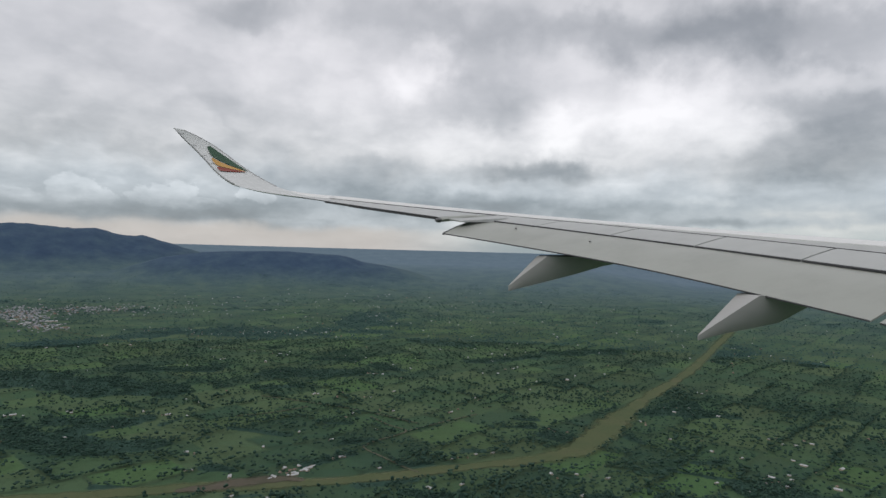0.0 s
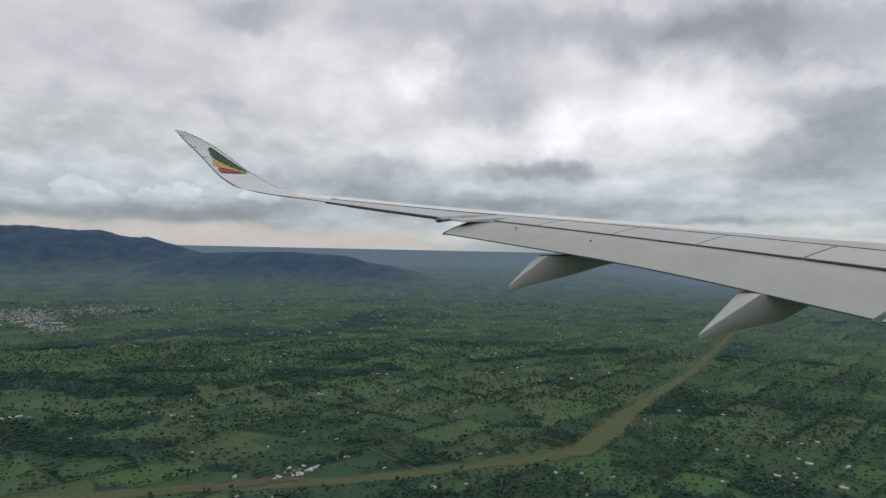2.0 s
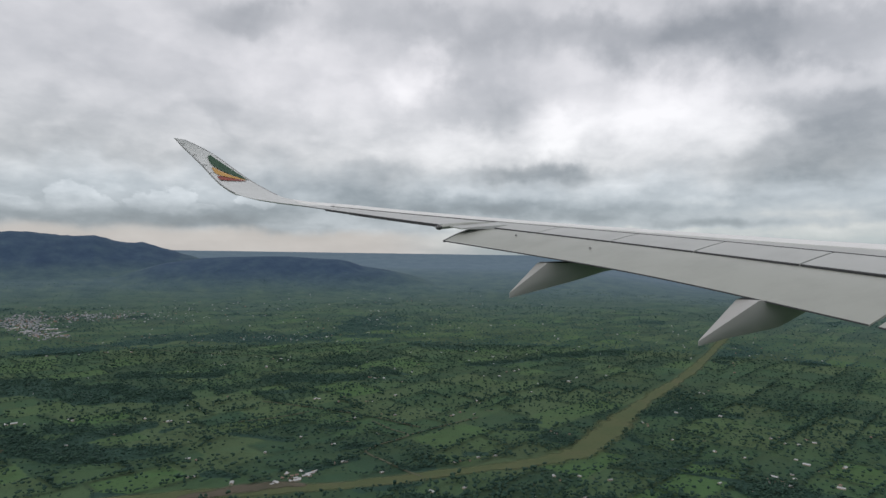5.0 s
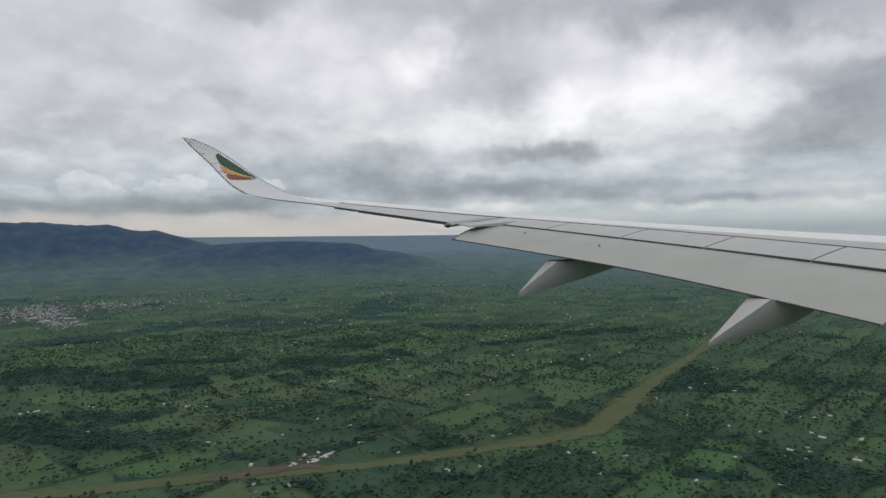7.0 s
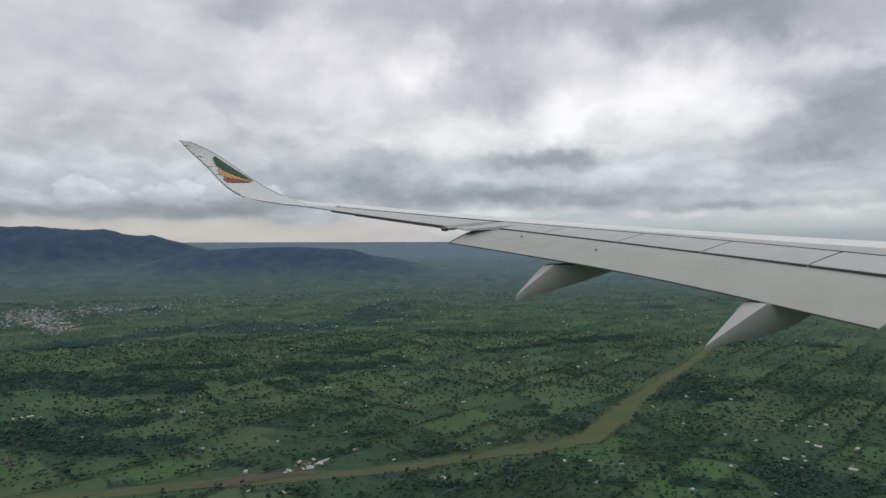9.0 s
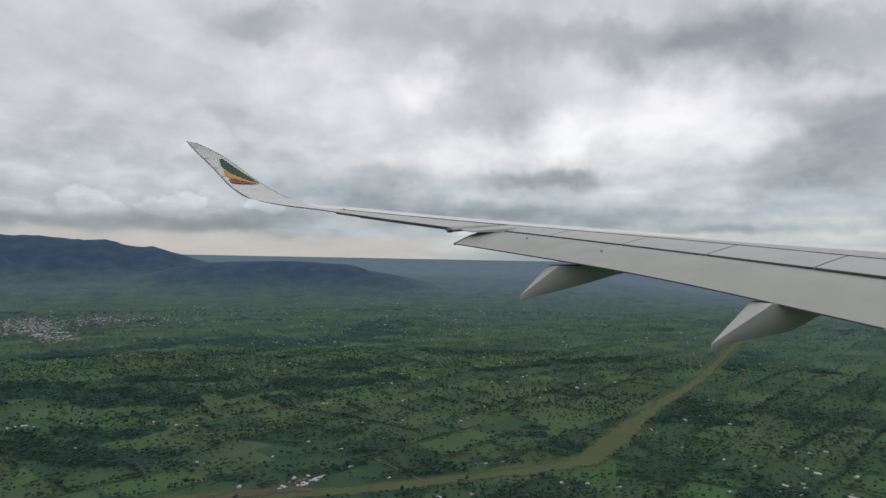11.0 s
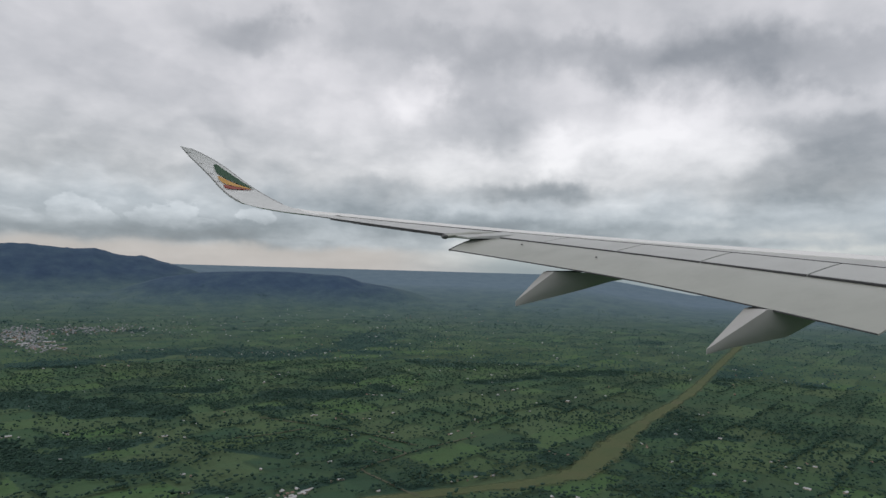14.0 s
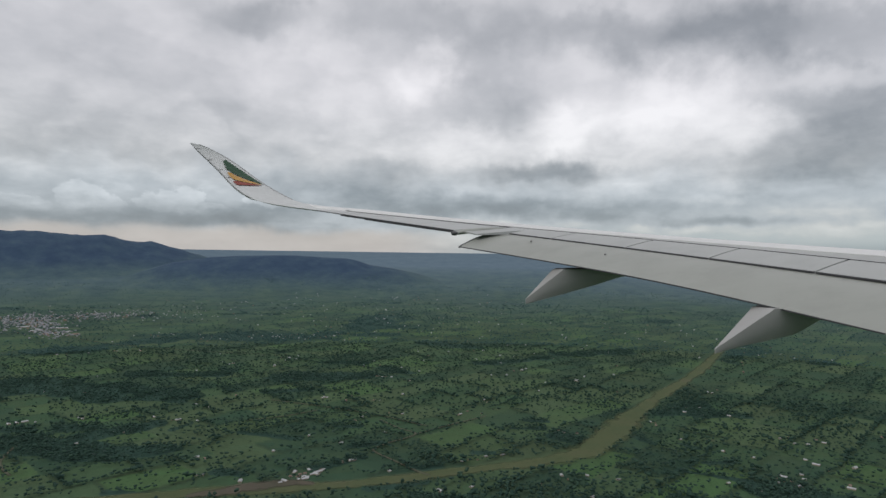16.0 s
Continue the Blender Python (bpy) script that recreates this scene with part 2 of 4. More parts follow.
def x_flap(y): return 15.2 - 0.50 * y
def x_aileron(y): return 15.7 - 0.50 * y
def x_gap(y): return x_flap(y) + 2.2 - 0.058 * (y - 6)
def x_hinge(y): return x_gap(y) + 1.15 - 0.03 * (y - 6)
def x_nose(y): return 24.5 - 0.75 * y
def x_crest(y): return x_flap(y) + 0.60 * (x_nose(y) - x_flap(y))
def z_flap(y): return EYE + np.polyval((-0.003763, 0.262342, -3.157487), y) + 0.05 * math.exp(-((y - 12.0) / 2.8) ** 2) - 0.02
def z_aileron(y): return EYE + np.polyval((0.000916, 0.095467, -1.282474), y)
def z_gap(y): return EYE + np.polyval((-0.000669, 0.147659, -1.681486), y) - 0.01
def z_hinge(y): return EYE + np.polyval((6.2e-05, -0.003193, 0.169208, -1.437163), y) - y * np.interp(y, (12, 19), (0.0010, 0.0038))
def z_crest(y): return EYE + np.polyval((1.4e-05, 0.000933, 0.062124, -0.487819), y) - 0.0038 * y


Y_ROOT, Y_FLAP_IN, Y_FLAP_OUT, Y_TIP = -0.55, 8.12, 17.45, 24.6
wing = tagged(new("airliner_wing"), "pale grey airliner wing with upturned white winglet, flaps lowered", "aircraft wing")


def upper(y, u):
    """Upper skin from the hinge line (u=0) over the crest (u=0.55) to the nose (u=1)."""
    xh, xc, xn = x_hinge(y), x_crest(y), x_nose(y)
    zh, zc = z_hinge(y), z_crest(y)
    chord = xn - x_flap(y)
    if u < 0.55:
        s = u / 0.55
        return (xh + (xc - xh) * s, y, zh + (zc - zh) * (1 - (1 - s) ** 1.6))
    s = (u - 0.55) / 0.45
    return (xc + (xn - xc) * math.sin(s * math.pi / 2) ** 0.9, y, zc - 0.075 * chord * (1 - math.cos(s * math.pi / 2)) ** 1.1)


def make_box():
    rings = []
    for y in np.linspace(Y_ROOT, Y_TIP, 70):
        chord = x_nose(y) - x_flap(y)
        ring = [upper(y, u) for u in np.linspace(0, 1, 26)]
        xn, zn = ring[-1][0], ring[-1][2]
        xh, zh = x_hinge(y), z_hinge(y)
        zl = zh - 0.035 * chord
        for s in np.linspace(0.08, 1, 12):
            x = xn + (xh - xn) * s
            z = zn + (zl - zn) * s - 0.045 * chord * math.sin(math.pi * min(1, s ** 0.7)) - 0.01
            ring.append((x, y, z))
        rings.append(ring)
    return smooth_by_angle(part("wing_box", loft(rings), WING_GREY, wing), 50)


make_box()


def make_slat():
    """Leading edge slat, a thin shell standing a little proud of the box, its sky highlight painted into the pale base.
    """
    rings = []
    for y in np.linspace(Y_ROOT + 0.05, 24.6, 70):
        top = [Vector(upper(y, u)) + Vector((0, 0, 0.02)) for u in np.linspace(np.interp(y, (9, 19), (0.25, 0.06)), 1, 18)]
        rings.append(top + [p - Vector((0, 0, 0.03)) for p in top[::-1]])
    return smooth_by_angle(part("leading_edge_slat", loft(rings), SLAT, wing, "leading edge slat with its highlight painted pale"), 50)


make_slat()


def plate(name, corner_in, corner_out, mat, thick, parent=wing, label="", n=8, camber=0.0, m=6):
    """A panel between two chord lines: corner_*(y) give fore and aft points; in/out are y values."""
    y0, y1, fore, aft = corner_in, corner_out[0], corner_out[1], corner_out[2]
    rings = []
    for y in np.linspace(y0, y1, n):
        f, a = Vector(fore(y)), Vector(aft(y))
        top = [f.lerp(a, s) + Vector((0, 0, camber * math.sin(math.pi * s ** 0.8))) for s in np.linspace(0, 1, m)]
        low = [p - Vector((0, 0, thick(s))) for p, s in zip(top, np.linspace(0, 1, m))]
        rings.append(top + low[::-1])
    return smooth_by_angle(part(name, loft(rings), mat, parent, label), 40)


# spoilers with thin gaps between them, each with a dark strip along its rear edge that paints the shaded gap
SPOILERS = [Y_ROOT, 3.4, 6.8, 10.28, 12.25, 14.13, 16.09, 18.04]
for i, (a, b) in enumerate(zip(SPOILERS, SPOILERS[1:])):
    sp = plate("spoiler", a + 0.022, (b - 0.022, lambda y: (x_hinge(y) - 0.03, y, z_hinge(y) + 0.012), lambda y: (x_gap(y), y, z_gap(y) + 0.012)),
               WING_GREY, lambda s: 0.05, n=6, camber=0.010)
    plate("rear_gap_shade", a + 0.02, (b - 0.02, lambda y: (x_gap(y) - 0.003, y, z_gap(y) + 0.010), lambda y: (x_gap(y) - 0.04, y, z_gap(y) - 0.004)),
          SHADE_AND_EDGE, lambda s: 0.03, parent=sp, label="dark strip standing in for the shaded gap", n=6, m=3)
# dark sheet under the spoiler gaps, colouring in their shade
plate("gap_shade_sheet", Y_ROOT, (18.02, lambda y: (x_hinge(y) - 0.02, y, z_hinge(y) - 0.07), lambda y: (x_gap(y) + 0.06, y, z_gap(y) - 0.07)),
      SHADE_AND_EDGE, lambda s: 0.03, n=24)
# raised dark strip painting the shadow gap along the hinge line
plate("hinge_shade_strip", Y_ROOT, (24.6, lambda y: (x_hinge(y) + 0.05, y, z_hinge(y) + 0.037 - 0.0009 * y), lambda y: (x_hinge(y) - 0.02, y, z_hinge(y) + 0.031 - 0.0009 * y)),
      SHADE_AND_EDGE, lambda s: 0.02, n=60, m=2)


def flap(y0, y1):
    f = plate("flap", y0, (y1, lambda y: (x_gap(y) + 0.30, y, z_gap(y) - 0.03), lambda y: (x_flap(y), y, z_flap(y))),
              FLAP_GREY, lambda s: 0.03 + 0.22 * math.sin(math.pi * min(1, 0.15 + s * 0.85)) ** 0.9 * (1 - s), n=26, camber=0.11, m=14)
    plate("edge_strip", y0 + 0.01, (y1 - 0.01, lambda y: (x_flap(y) - 0.002, y, z_flap(y) + 0.002), lambda y: (x_flap(y) - 0.02, y, z_flap(y) - 0.006)),
          SHADE_AND_EDGE, lambda s: 0.02, parent=f, label="dark trailing edge strip", n=26, m=2)
    return f


def round_end(f, y1, reach=0.24):
    """Bows the outboard end of a flap outwards, and closes it with a dark rib."""
    def bow(s):
        return reach * 4 * s * (1 - s) * (1.5 - 1.0 * s)
    start = y1 - 1.1
    for v in f.data.vertices:
        w = max(0.0, (v.co.y - start) / 1.1) ** 2
        front, back = x_gap(v.co.y) + 0.30, x_flap(v.co.y)
        d = bow(min(max((front - v.co.x) / (front - back), 0.0), 1.0)) * w
        v.co += Vector((-0.42 * d, d, 0.10 * d))
    rings = []
    for s in np.linspace(0.02, 0.995, 22):
        a, b = Vector((x_gap(y1) + 0.30, y1, z_gap(y1) - 0.03)), Vector((x_flap(y1), y1, z_flap(y1)))
        d = bow(s)
        c = a.lerp(b, s) + Vector((-0.42 * d, d, 0.10 * d + 0.11 * math.sin(math.pi * s ** 0.8)))
        h = 0.16 * (1 - s) + 0.05
        rings.append([c + Vector(o) for o in ((-0.03, 0.03, 0.006), (0.01, -0.02, 0.010), (0.01, -0.02, -h), (-0.03, 0.03, -h))])
    part("end_rib", loft(rings), RIB, f, "dark grey curved end rib")


round_end(flap(Y_FLAP_IN, Y_FLAP_OUT), Y_FLAP_OUT)
flap(Y_ROOT, Y_FLAP_IN - 0.12)


def outer_panel(name, y0, y1, deflect=0.0, strip=0.012):
    """Aileron or fixed trailing edge outboard of the flaps."""
    p = plate(name, y0, (y1, lambda y: (x_hinge(y) - 0.025, y, z_hinge(y)), lambda y: (x_aileron(y), y, z_aileron(y) + deflect)),
              WING_GREY, lambda s: 0.16 - 0.13 * s, n=14, camber=0.02)
    plate("edge_strip", y0 + 0.005, (y1 - 0.005, lambda y: (x_aileron(y) - 0.002, y, z_aileron(y) + deflect + 0.004), lambda y: (x_aileron(y) - 0.03, y, z_aileron(y) + deflect)),
          SHADE_AND_EDGE, lambda s: strip, parent=p, label="dark trailing edge", n=14, m=2)
    return p


# thick near-black strips stand in for the ailerons' shaded underside
outer_panel("aileron", 18.22, 22.03, 0.0, 0.085)
outer_panel("aileron", 22.07, 23.25, 0.0, 0.07)
outer_panel("trailing_panel", 23.27, 24.6, 0.0, 0.012)

# dark sheet that paints shade into the aileron joints
plate("aileron_gap_shade", 18.25, (23.6, lambda y: (x_hinge(y) - 0.02, y, z_hinge(y) - 0.05), lambda y: (x_aileron(y) + 0.06, y, z_aileron(y) - 0.012)),
      SHADE_AND_EDGE, lambda s: 0.02, n=24)

# fixed panel between the last spoiler and the aileron
plate("fixed_panel", 17.35, (18.2, lambda y: (x_hinge(y) - 0.02, y, z_hinge(y) - 0.012), lambda y: (x_aileron(y) + 0.12 - 0.20 * (18.2 - y), y, z_aileron(y) + 0.005 - 0.03 * (18.2 - y))),
      WING_GREY, lambda s: 0.14 - 0.10 * s, n=8, camber=0.012)

# ---------------------------------------------------------------- winglet


def wl_y(q): return 26.3 + 3.4 * (1 - (1 - q) ** 2)
def wl_z(q): return EYE + 2.01 + 2.9 * q
def wl_te(q): return np.polyval((7.9944, -17.2175, 12.3335, -5.8556, 1.3224), q)
def wl_le(q): return np.polyval((-4.0140, 2.2901, 1.8158, -4.8635, 2.9369), q)


def winglet_point(x, q, off=0.0):
    dy, dz = 6.8 * (1 - q), 2.9
    n = Vector((0, -dz, dy)).normalized()
    return Vector((x, wl_y(q), wl_z(q))) + n * off


TIP_Q, TIP_N = 0.05, 13


def wing_chord(y):
    """Points over the top of the wing from the trailing edge to the nose."""
    te, hinge = Vector((x_aileron(y), y, z_aileron(y) + 0.01)), Vector(upper(y, 0.0))
    return [te.lerp(hinge, s) for s in (0, 0.25, 0.5, 0.75)] + [Vector(upper(y, u)) for u in np.linspace(0, 1, TIP_N - 4)]


def tip_surface():
    """Rows of chord points that sweep from the end of the wing up into the winglet."""
    ya = Y_TIP
    root, before = wing_chord(ya), wing_chord(ya - 0.3)
    share = [(p.x - root[0].x) / (root[-1].x - root[0].x) for p in root]
    rows = []
    for h in np.linspace(0, 1, 18):
        row = []
        for p, b, s in zip(root, before, share):
            c = winglet_point(wl_te(TIP_Q) + (wl_le(TIP_Q) - wl_te(TIP_Q)) * s, TIP_Q)
            d = winglet_point(wl_te(TIP_Q + 0.02) + (wl_le(TIP_Q + 0.02) - wl_te(TIP_Q + 0.02)) * s, TIP_Q + 0.02)
            t0, t1 = (p - b) * ((c.y - p.y) / 0.3), (d - c) * ((c.y - p.y) / (d.y - c.y))
            row.append(p * (2 * h ** 3 - 3 * h * h + 1) + t0 * (h ** 3 - 2 * h * h + h) + c * (3 * h * h - 2 * h ** 3) + t1 * (h ** 3 - h * h))
        rows.append(row)
    return rows, share


def make_winglet():
    rings = []
    rows, share = tip_surface()
    for row in rows[:-1]:
        rings.append(row + [p - Vector((0, 0, 0.015 + 0.07 * math.sin(math.pi * s ** 0.6))) for p, s in zip(row[::-1], share[::-1])])
    for q in TIP_ROWS:
        a, b = wl_te(q), wl_le(q)
        t = 0.05 + 0.10 * (1 - q) * min(1.0, (q - TIP_Q) / 0.35)
        inner = [winglet_point(a + (b - a) * s, q, 0.0) for s in share]
        outer = [winglet_point(a + (b - a) * s, q, -0.07 - t * math.sin(math.pi * s ** 0.6) * min(1.0, (b - a) / 1.0)) for s in share[::-1]]
        rings.append(inner + outer)
    rings.append([winglet_point(-1.33 + 0.05 * s, 0.915, 0.0) for s in share] + [winglet_point(-1.33 + 0.05 * s, 0.915, -0.05) for s in share[::-1]])
    return smooth_by_angle(part("winglet", loft(rings), WHITE, wing, "white upturned winglet with green, yellow and red emblem"), 50)


TIP_ROWS = np.linspace(TIP_Q, 0.898, 26)
winglet = make_winglet()


def stripe(name, xs, lows, highs, mat, label):
    bm = bmesh.new()
    grid = []
    for x in np.linspace(xs[0], xs[-1], 16):
        lo, hi = np.interp(x, xs, lows), np.interp(x, xs, highs)
        grid.append([bm.verts.new(winglet_point(x, lo + (hi - lo) * s, 0.04)) for s in np.linspace(0, 1, 4)])
    for a, b in zip(grid, grid[1:]):
        for i in range(3):
            bm.faces.new((a[i], a[i + 1], b[i + 1], b[i]))
    part(name, bm, mat, winglet, label)


stripe("green_stripe", (0.04, 0.08, 0.18, 0.58, 1.12, 1.64), (0.63, 0.57, 0.505, 0.415, 0.332, 0.269), (0.65, 0.685, 0.66, 0.555, 0.412, 0.272), GREEN, "dark green feather shape")
stripe("yellow_stripe", (0.21, 0.29, 0.40, 0.58, 1.04, 1.56), (0.452, 0.39, 0.35, 0.323, 0.291, 0.264), (0.462, 0.457, 0.437, 0.398, 0.330, 0.267), YELLOW, "yellow feather shape")
stripe("red_stripe", (0.43, 0.48, 0.58, 0.85, 1.54), (0.30, 0.27, 0.248, 0.246, 0.255), (0.312, 0.317, 0.312, 0.294, 0.259), RED, "brick red feather shape")


def slat_tip():
    """The leading edge, painted pale as skin facing the sky, runs out in a point where the winglet turns up."""
    rows, share = tip_surface()
    bm = bmesh.new()
    grid = []
    for h, row in zip(np.linspace(0, 1, 18), rows):
        if h > 0.78:
            break
        lo = 0.40 + 0.10 * h + 0.50 * max(0.0, (h - 0.45) / 0.33) ** 1.2
        line = []
        for s in np.linspace(min(lo, 0.995), 1, 9):
            q = Vector([np.interp(s, share, [p[i] for p in row]) for i in range(3)])
            line.append(q + Vector((0, -0.004, 0.018)))
        grid.append([bm.verts.new(p) for p in line + [p - Vector((0, 0, 0.03)) for p in line[::-1]]])
    for a, b in zip(grid, grid[1:]):
        for i in range(len(a)):
            j = (i + 1) % len(a)
            bm.faces.new((a[i], a[j], b[j], b[i]))
    smooth_by_angle(part("leading_edge_tip", bm, SLAT, wing, "tapering end of the leading edge, painted pale as lit"), 50)


slat_tip()


def edge_trim(edge, inward, name):
    bm = bmesh.new()
    row = []
    for q in TIP_ROWS:
        row.append([bm.verts.new(winglet_point(edge(q) + d, q, o)) for d, o in ((-0.012 * np.sign(inward), -0.03), (-0.012 * np.sign(inward), 0.012), (inward, 0.010), (inward, -0.01))])
    for a, b in zip(row, row[1:]):
        for i in range(4):
            bm.faces.new((a[i], a[(i + 1) % 4], b[(i + 1) % 4], b[i]))
    part(name, bm, TRIM_GREY, winglet, "thin darker grey edge strip")


edge_trim(wl_le, -0.035, "leading_edge")
edge_trim(wl_te, 0.025, "trailing_edge")


def rod(p, q, r, n=6, r2=None):
    p, q = Vector(p), Vector(q)
    turn = (q - p).to_track_quat("Z", "Y").to_matrix()
    rings = []
    for c, rr in ((p, r), (q, r if r2 is None else r2)):
        rings.append([c + turn @ Vector((rr * math.cos(a), rr * math.sin(a), 0)) for a in np.linspace(0, 2 * math.pi, n, endpoint=False)])
    return loft(rings)


for q in (0.83, 0.66, 0.50, 0.37):
    base = winglet_point(wl_te(q), q, 0.03)
    part("static_wick", rod(winglet_point(wl_te(q) + 0.20, q, 0.03), base, 0.009, 6, 0.006), BRACKET, winglet, "thin dark static wick")

# ---------------------------------------------------------------- flap track fairings


def fairing(y0, tail_x, tail_z, te_x, te_z, half, keel):
    """Canoe with a flat top, sharp shoulders and a pointed tail."""
    rings = []
    front = te_x + 3.2
    for x in np.concatenate((np.linspace(tail_x, te_x, 14), np.linspace(te_x + 0.2, front, 12))):
        s = (x - tail_x) / (te_x - tail_x)
        w = half * (min(1.0, 0.03 + s * 0.97) if s < 1 else 1.0)
        top = tail_z + 0.03 + (te_z - 0.02 - tail_z) * min(s, 1.0)
        low = np.interp(x, *keel)
        low = min(low, top - 0.03)
        d = top - low
        ring = [(x, y0 - w, top), (x, y0 - w * 0.93, top - 0.22 * d), (x, y0 - w * 0.80, top - 0.48 * d), (x, y0 - w * 0.58, top - 0.76 * d), (x, y0 - w * 0.22, low),
                (x, y0 + w * 0.22, low), (x, y0 + w * 0.58, top - 0.76 * d), (x, y0 + w * 0.80, top - 0.48 * d), (x, y0 + w * 0.93, top - 0.22 * d), (x, y0 + w, top)]
        rings.append(ring)
    f = smooth_by_angle(part("flap_track_fairing", loft(rings), FAIRING_GREY, wing, "grey canoe-shaped fairing with pointed tail"), 42)
    # hinge bracket between fairing and flap
    bm = loft([[(te_x + 0.05, y0 - 0.1, te_z - 0.06), (te_x + 0.05, y0 + half * 0.9, te_z - 0.06), (te_x + 0.05, y0 + half * 0.9, te_z + 0.03), (te_x + 0.05, y0 - 0.1, te_z + 0.03)],
               [(te_x + 0.9, y0 - 0.1, te_z - 0.08), (te_x + 0.9, y0 + half * 0.9, te_z - 0.08), (te_x + 0.9, y0 + half * 0.9, te_z + 0.06), (te_x + 0.9, y0 - 0.1, te_z + 0.06)]])
    part("hinge_bracket", bm, BRACKET, f, "dark metal hinge bracket")


fairing(14.48, 7.13, EYE - 1.11, 8.06, EYE - 0.33, 0.26, ((7.13, 8.1, 9.0, 9.9, 11.4), (EYE - 1.21, EYE - 0.98, EYE - 0.77, EYE - 0.53, EYE - 0.3)))
fairing(9.95, 8.96, EYE - 1.78, 10.20, EYE - 0.97, 0.28, ((8.96, 9.6, 11.0, 11.7, 13.5), (EYE - 1.85, EYE - 1.72, EYE - 1.52, EYE - 1.23, EYE - 0.8)))

# small raised discs added in place of faint smudges on the flap
for fx, fy in ((0.40, 16.1), (0.52, 13.9)):
    x, z = x_gap(fy) + (x_flap(fy) - x_gap(fy)) * fx, z_gap(fy) + (z_flap(fy) - z_gap(fy)) * fx + 0.098
    part("smudge_disc", rod((x, fy, z - 0.03), (x, fy, z + 0.006), 0.03, 8), SMUDGE, wing, "small grey disc in place of a smudge")

# side of the cabin behind the window
rings = []
for x, r in ((-24, 2.2), (-16, 2.8), (-8, 2.98), (0, 2.98), (10, 2.98), (20, 2.98), (27, 2.6), (31, 1.7), (33, 0.5)):
    rings.append([(x, -3.45 + r * math.cos(a), EYE - 0.75 + 1.02 * r * math.sin(a)) for a in np.linspace(0, 2 * math.pi, 40, endpoint=False)])
smooth_by_angle(part("fuselage", loft(rings), WHITE, wing, "plain white fuselage side"), 50)

# small pod at the inboard end of the aileron
pod = loft([[(x, 18.05 + w * math.cos(a), z_aileron(18.0) + dz + 0.42 * w * math.sin(a)) for a in np.linspace(0, 2 * math.pi, 10, endpoint=False)]
            for x, w, dz in ((6.50, 0.08, -0.08), (6.54, 0.15, -0.07), (6.8, 0.18, -0.03), (7.4, 0.17, 0.05), (8.1, 0.09, 0.10), (8.6, 0.02, 0.10))])
pod = smooth_by_angle(part("actuator_pod", pod, FLAP_GREY, wing, "small grey actuator pod"), 40)
part("pod_cap", loft([[(x, 18.05 + w * math.cos(a), z_aileron(18.0) - 0.075 + 0.42 * w * math.sin(a)) for a in np.linspace(0, 2 * math.pi, 10, endpoint=False)] for x, w in ((6.45, 0.08), (6.49, 0.16), (6.58, 0.17))]),
     BRACKET, pod, "dark end cap")

# ---------------------------------------------------------------- the land
# The valley floor lies 300 m under the eye; past 2 km it rises gently to the rim of the highland.
FLAT = 2000.0


def far_of(r):
    """How far a flat plain would look from the eye at ring r."""
    u = np.clip((np.asarray(r, float) - FLAT) / 2900.0, 0, 0.9975)
    return np.where(r > FLAT, FLAT + 2900.0 * u / (1 - u), r)


def ring_of(R):
    R = np.asarray(R, float)
    s = np.maximum(R - FLAT, 0) / 2900.0
    return np.where(R > FLAT, FLAT + 2900.0 * s / (1 + s), R)


def bell(v, c, w):
    return np.exp(-((v - c) / w) ** 2)


def vnoise(x, y, seed=0):
    """Smooth value noise on a unit lattice."""
    xi, yi = np.floor(x).astype(np.int64), np.floor(y).astype(np.int64)
    fx, fy = x - xi, y - yi
    fx, fy = fx * fx * (3 - 2 * fx), fy * fy * (3 - 2 * fy)

    def h(a, b):
        n = (a * 374761393 + b * 668265263 + seed * 974634777) & 0x7FFFFFFF
        n = ((n ^ (n >> 13)) * 1274126177) & 0x7FFFFFFF
        return ((n ^ (n >> 16)) & 0xFFFF) / 65535.0
    return (h(xi, yi) * (1 - fx) + h(xi + 1, yi) * fx) * (1 - fy) + (h(xi, yi + 1) * (1 - fx) + h(xi + 1, yi + 1) * fx) * fy


def fractal(x, y, size, octaves=4, seed=0):
    out, amp, tot = 0.0, 1.0, 0.0
    for o in range(octaves):
        out = out + amp * vnoise(x / size * 2 ** o + 17.3 * o, y / size * 2 ** o - 9.1 * o, seed + o)
        tot += amp
        amp *= 0.5
    return out / tot


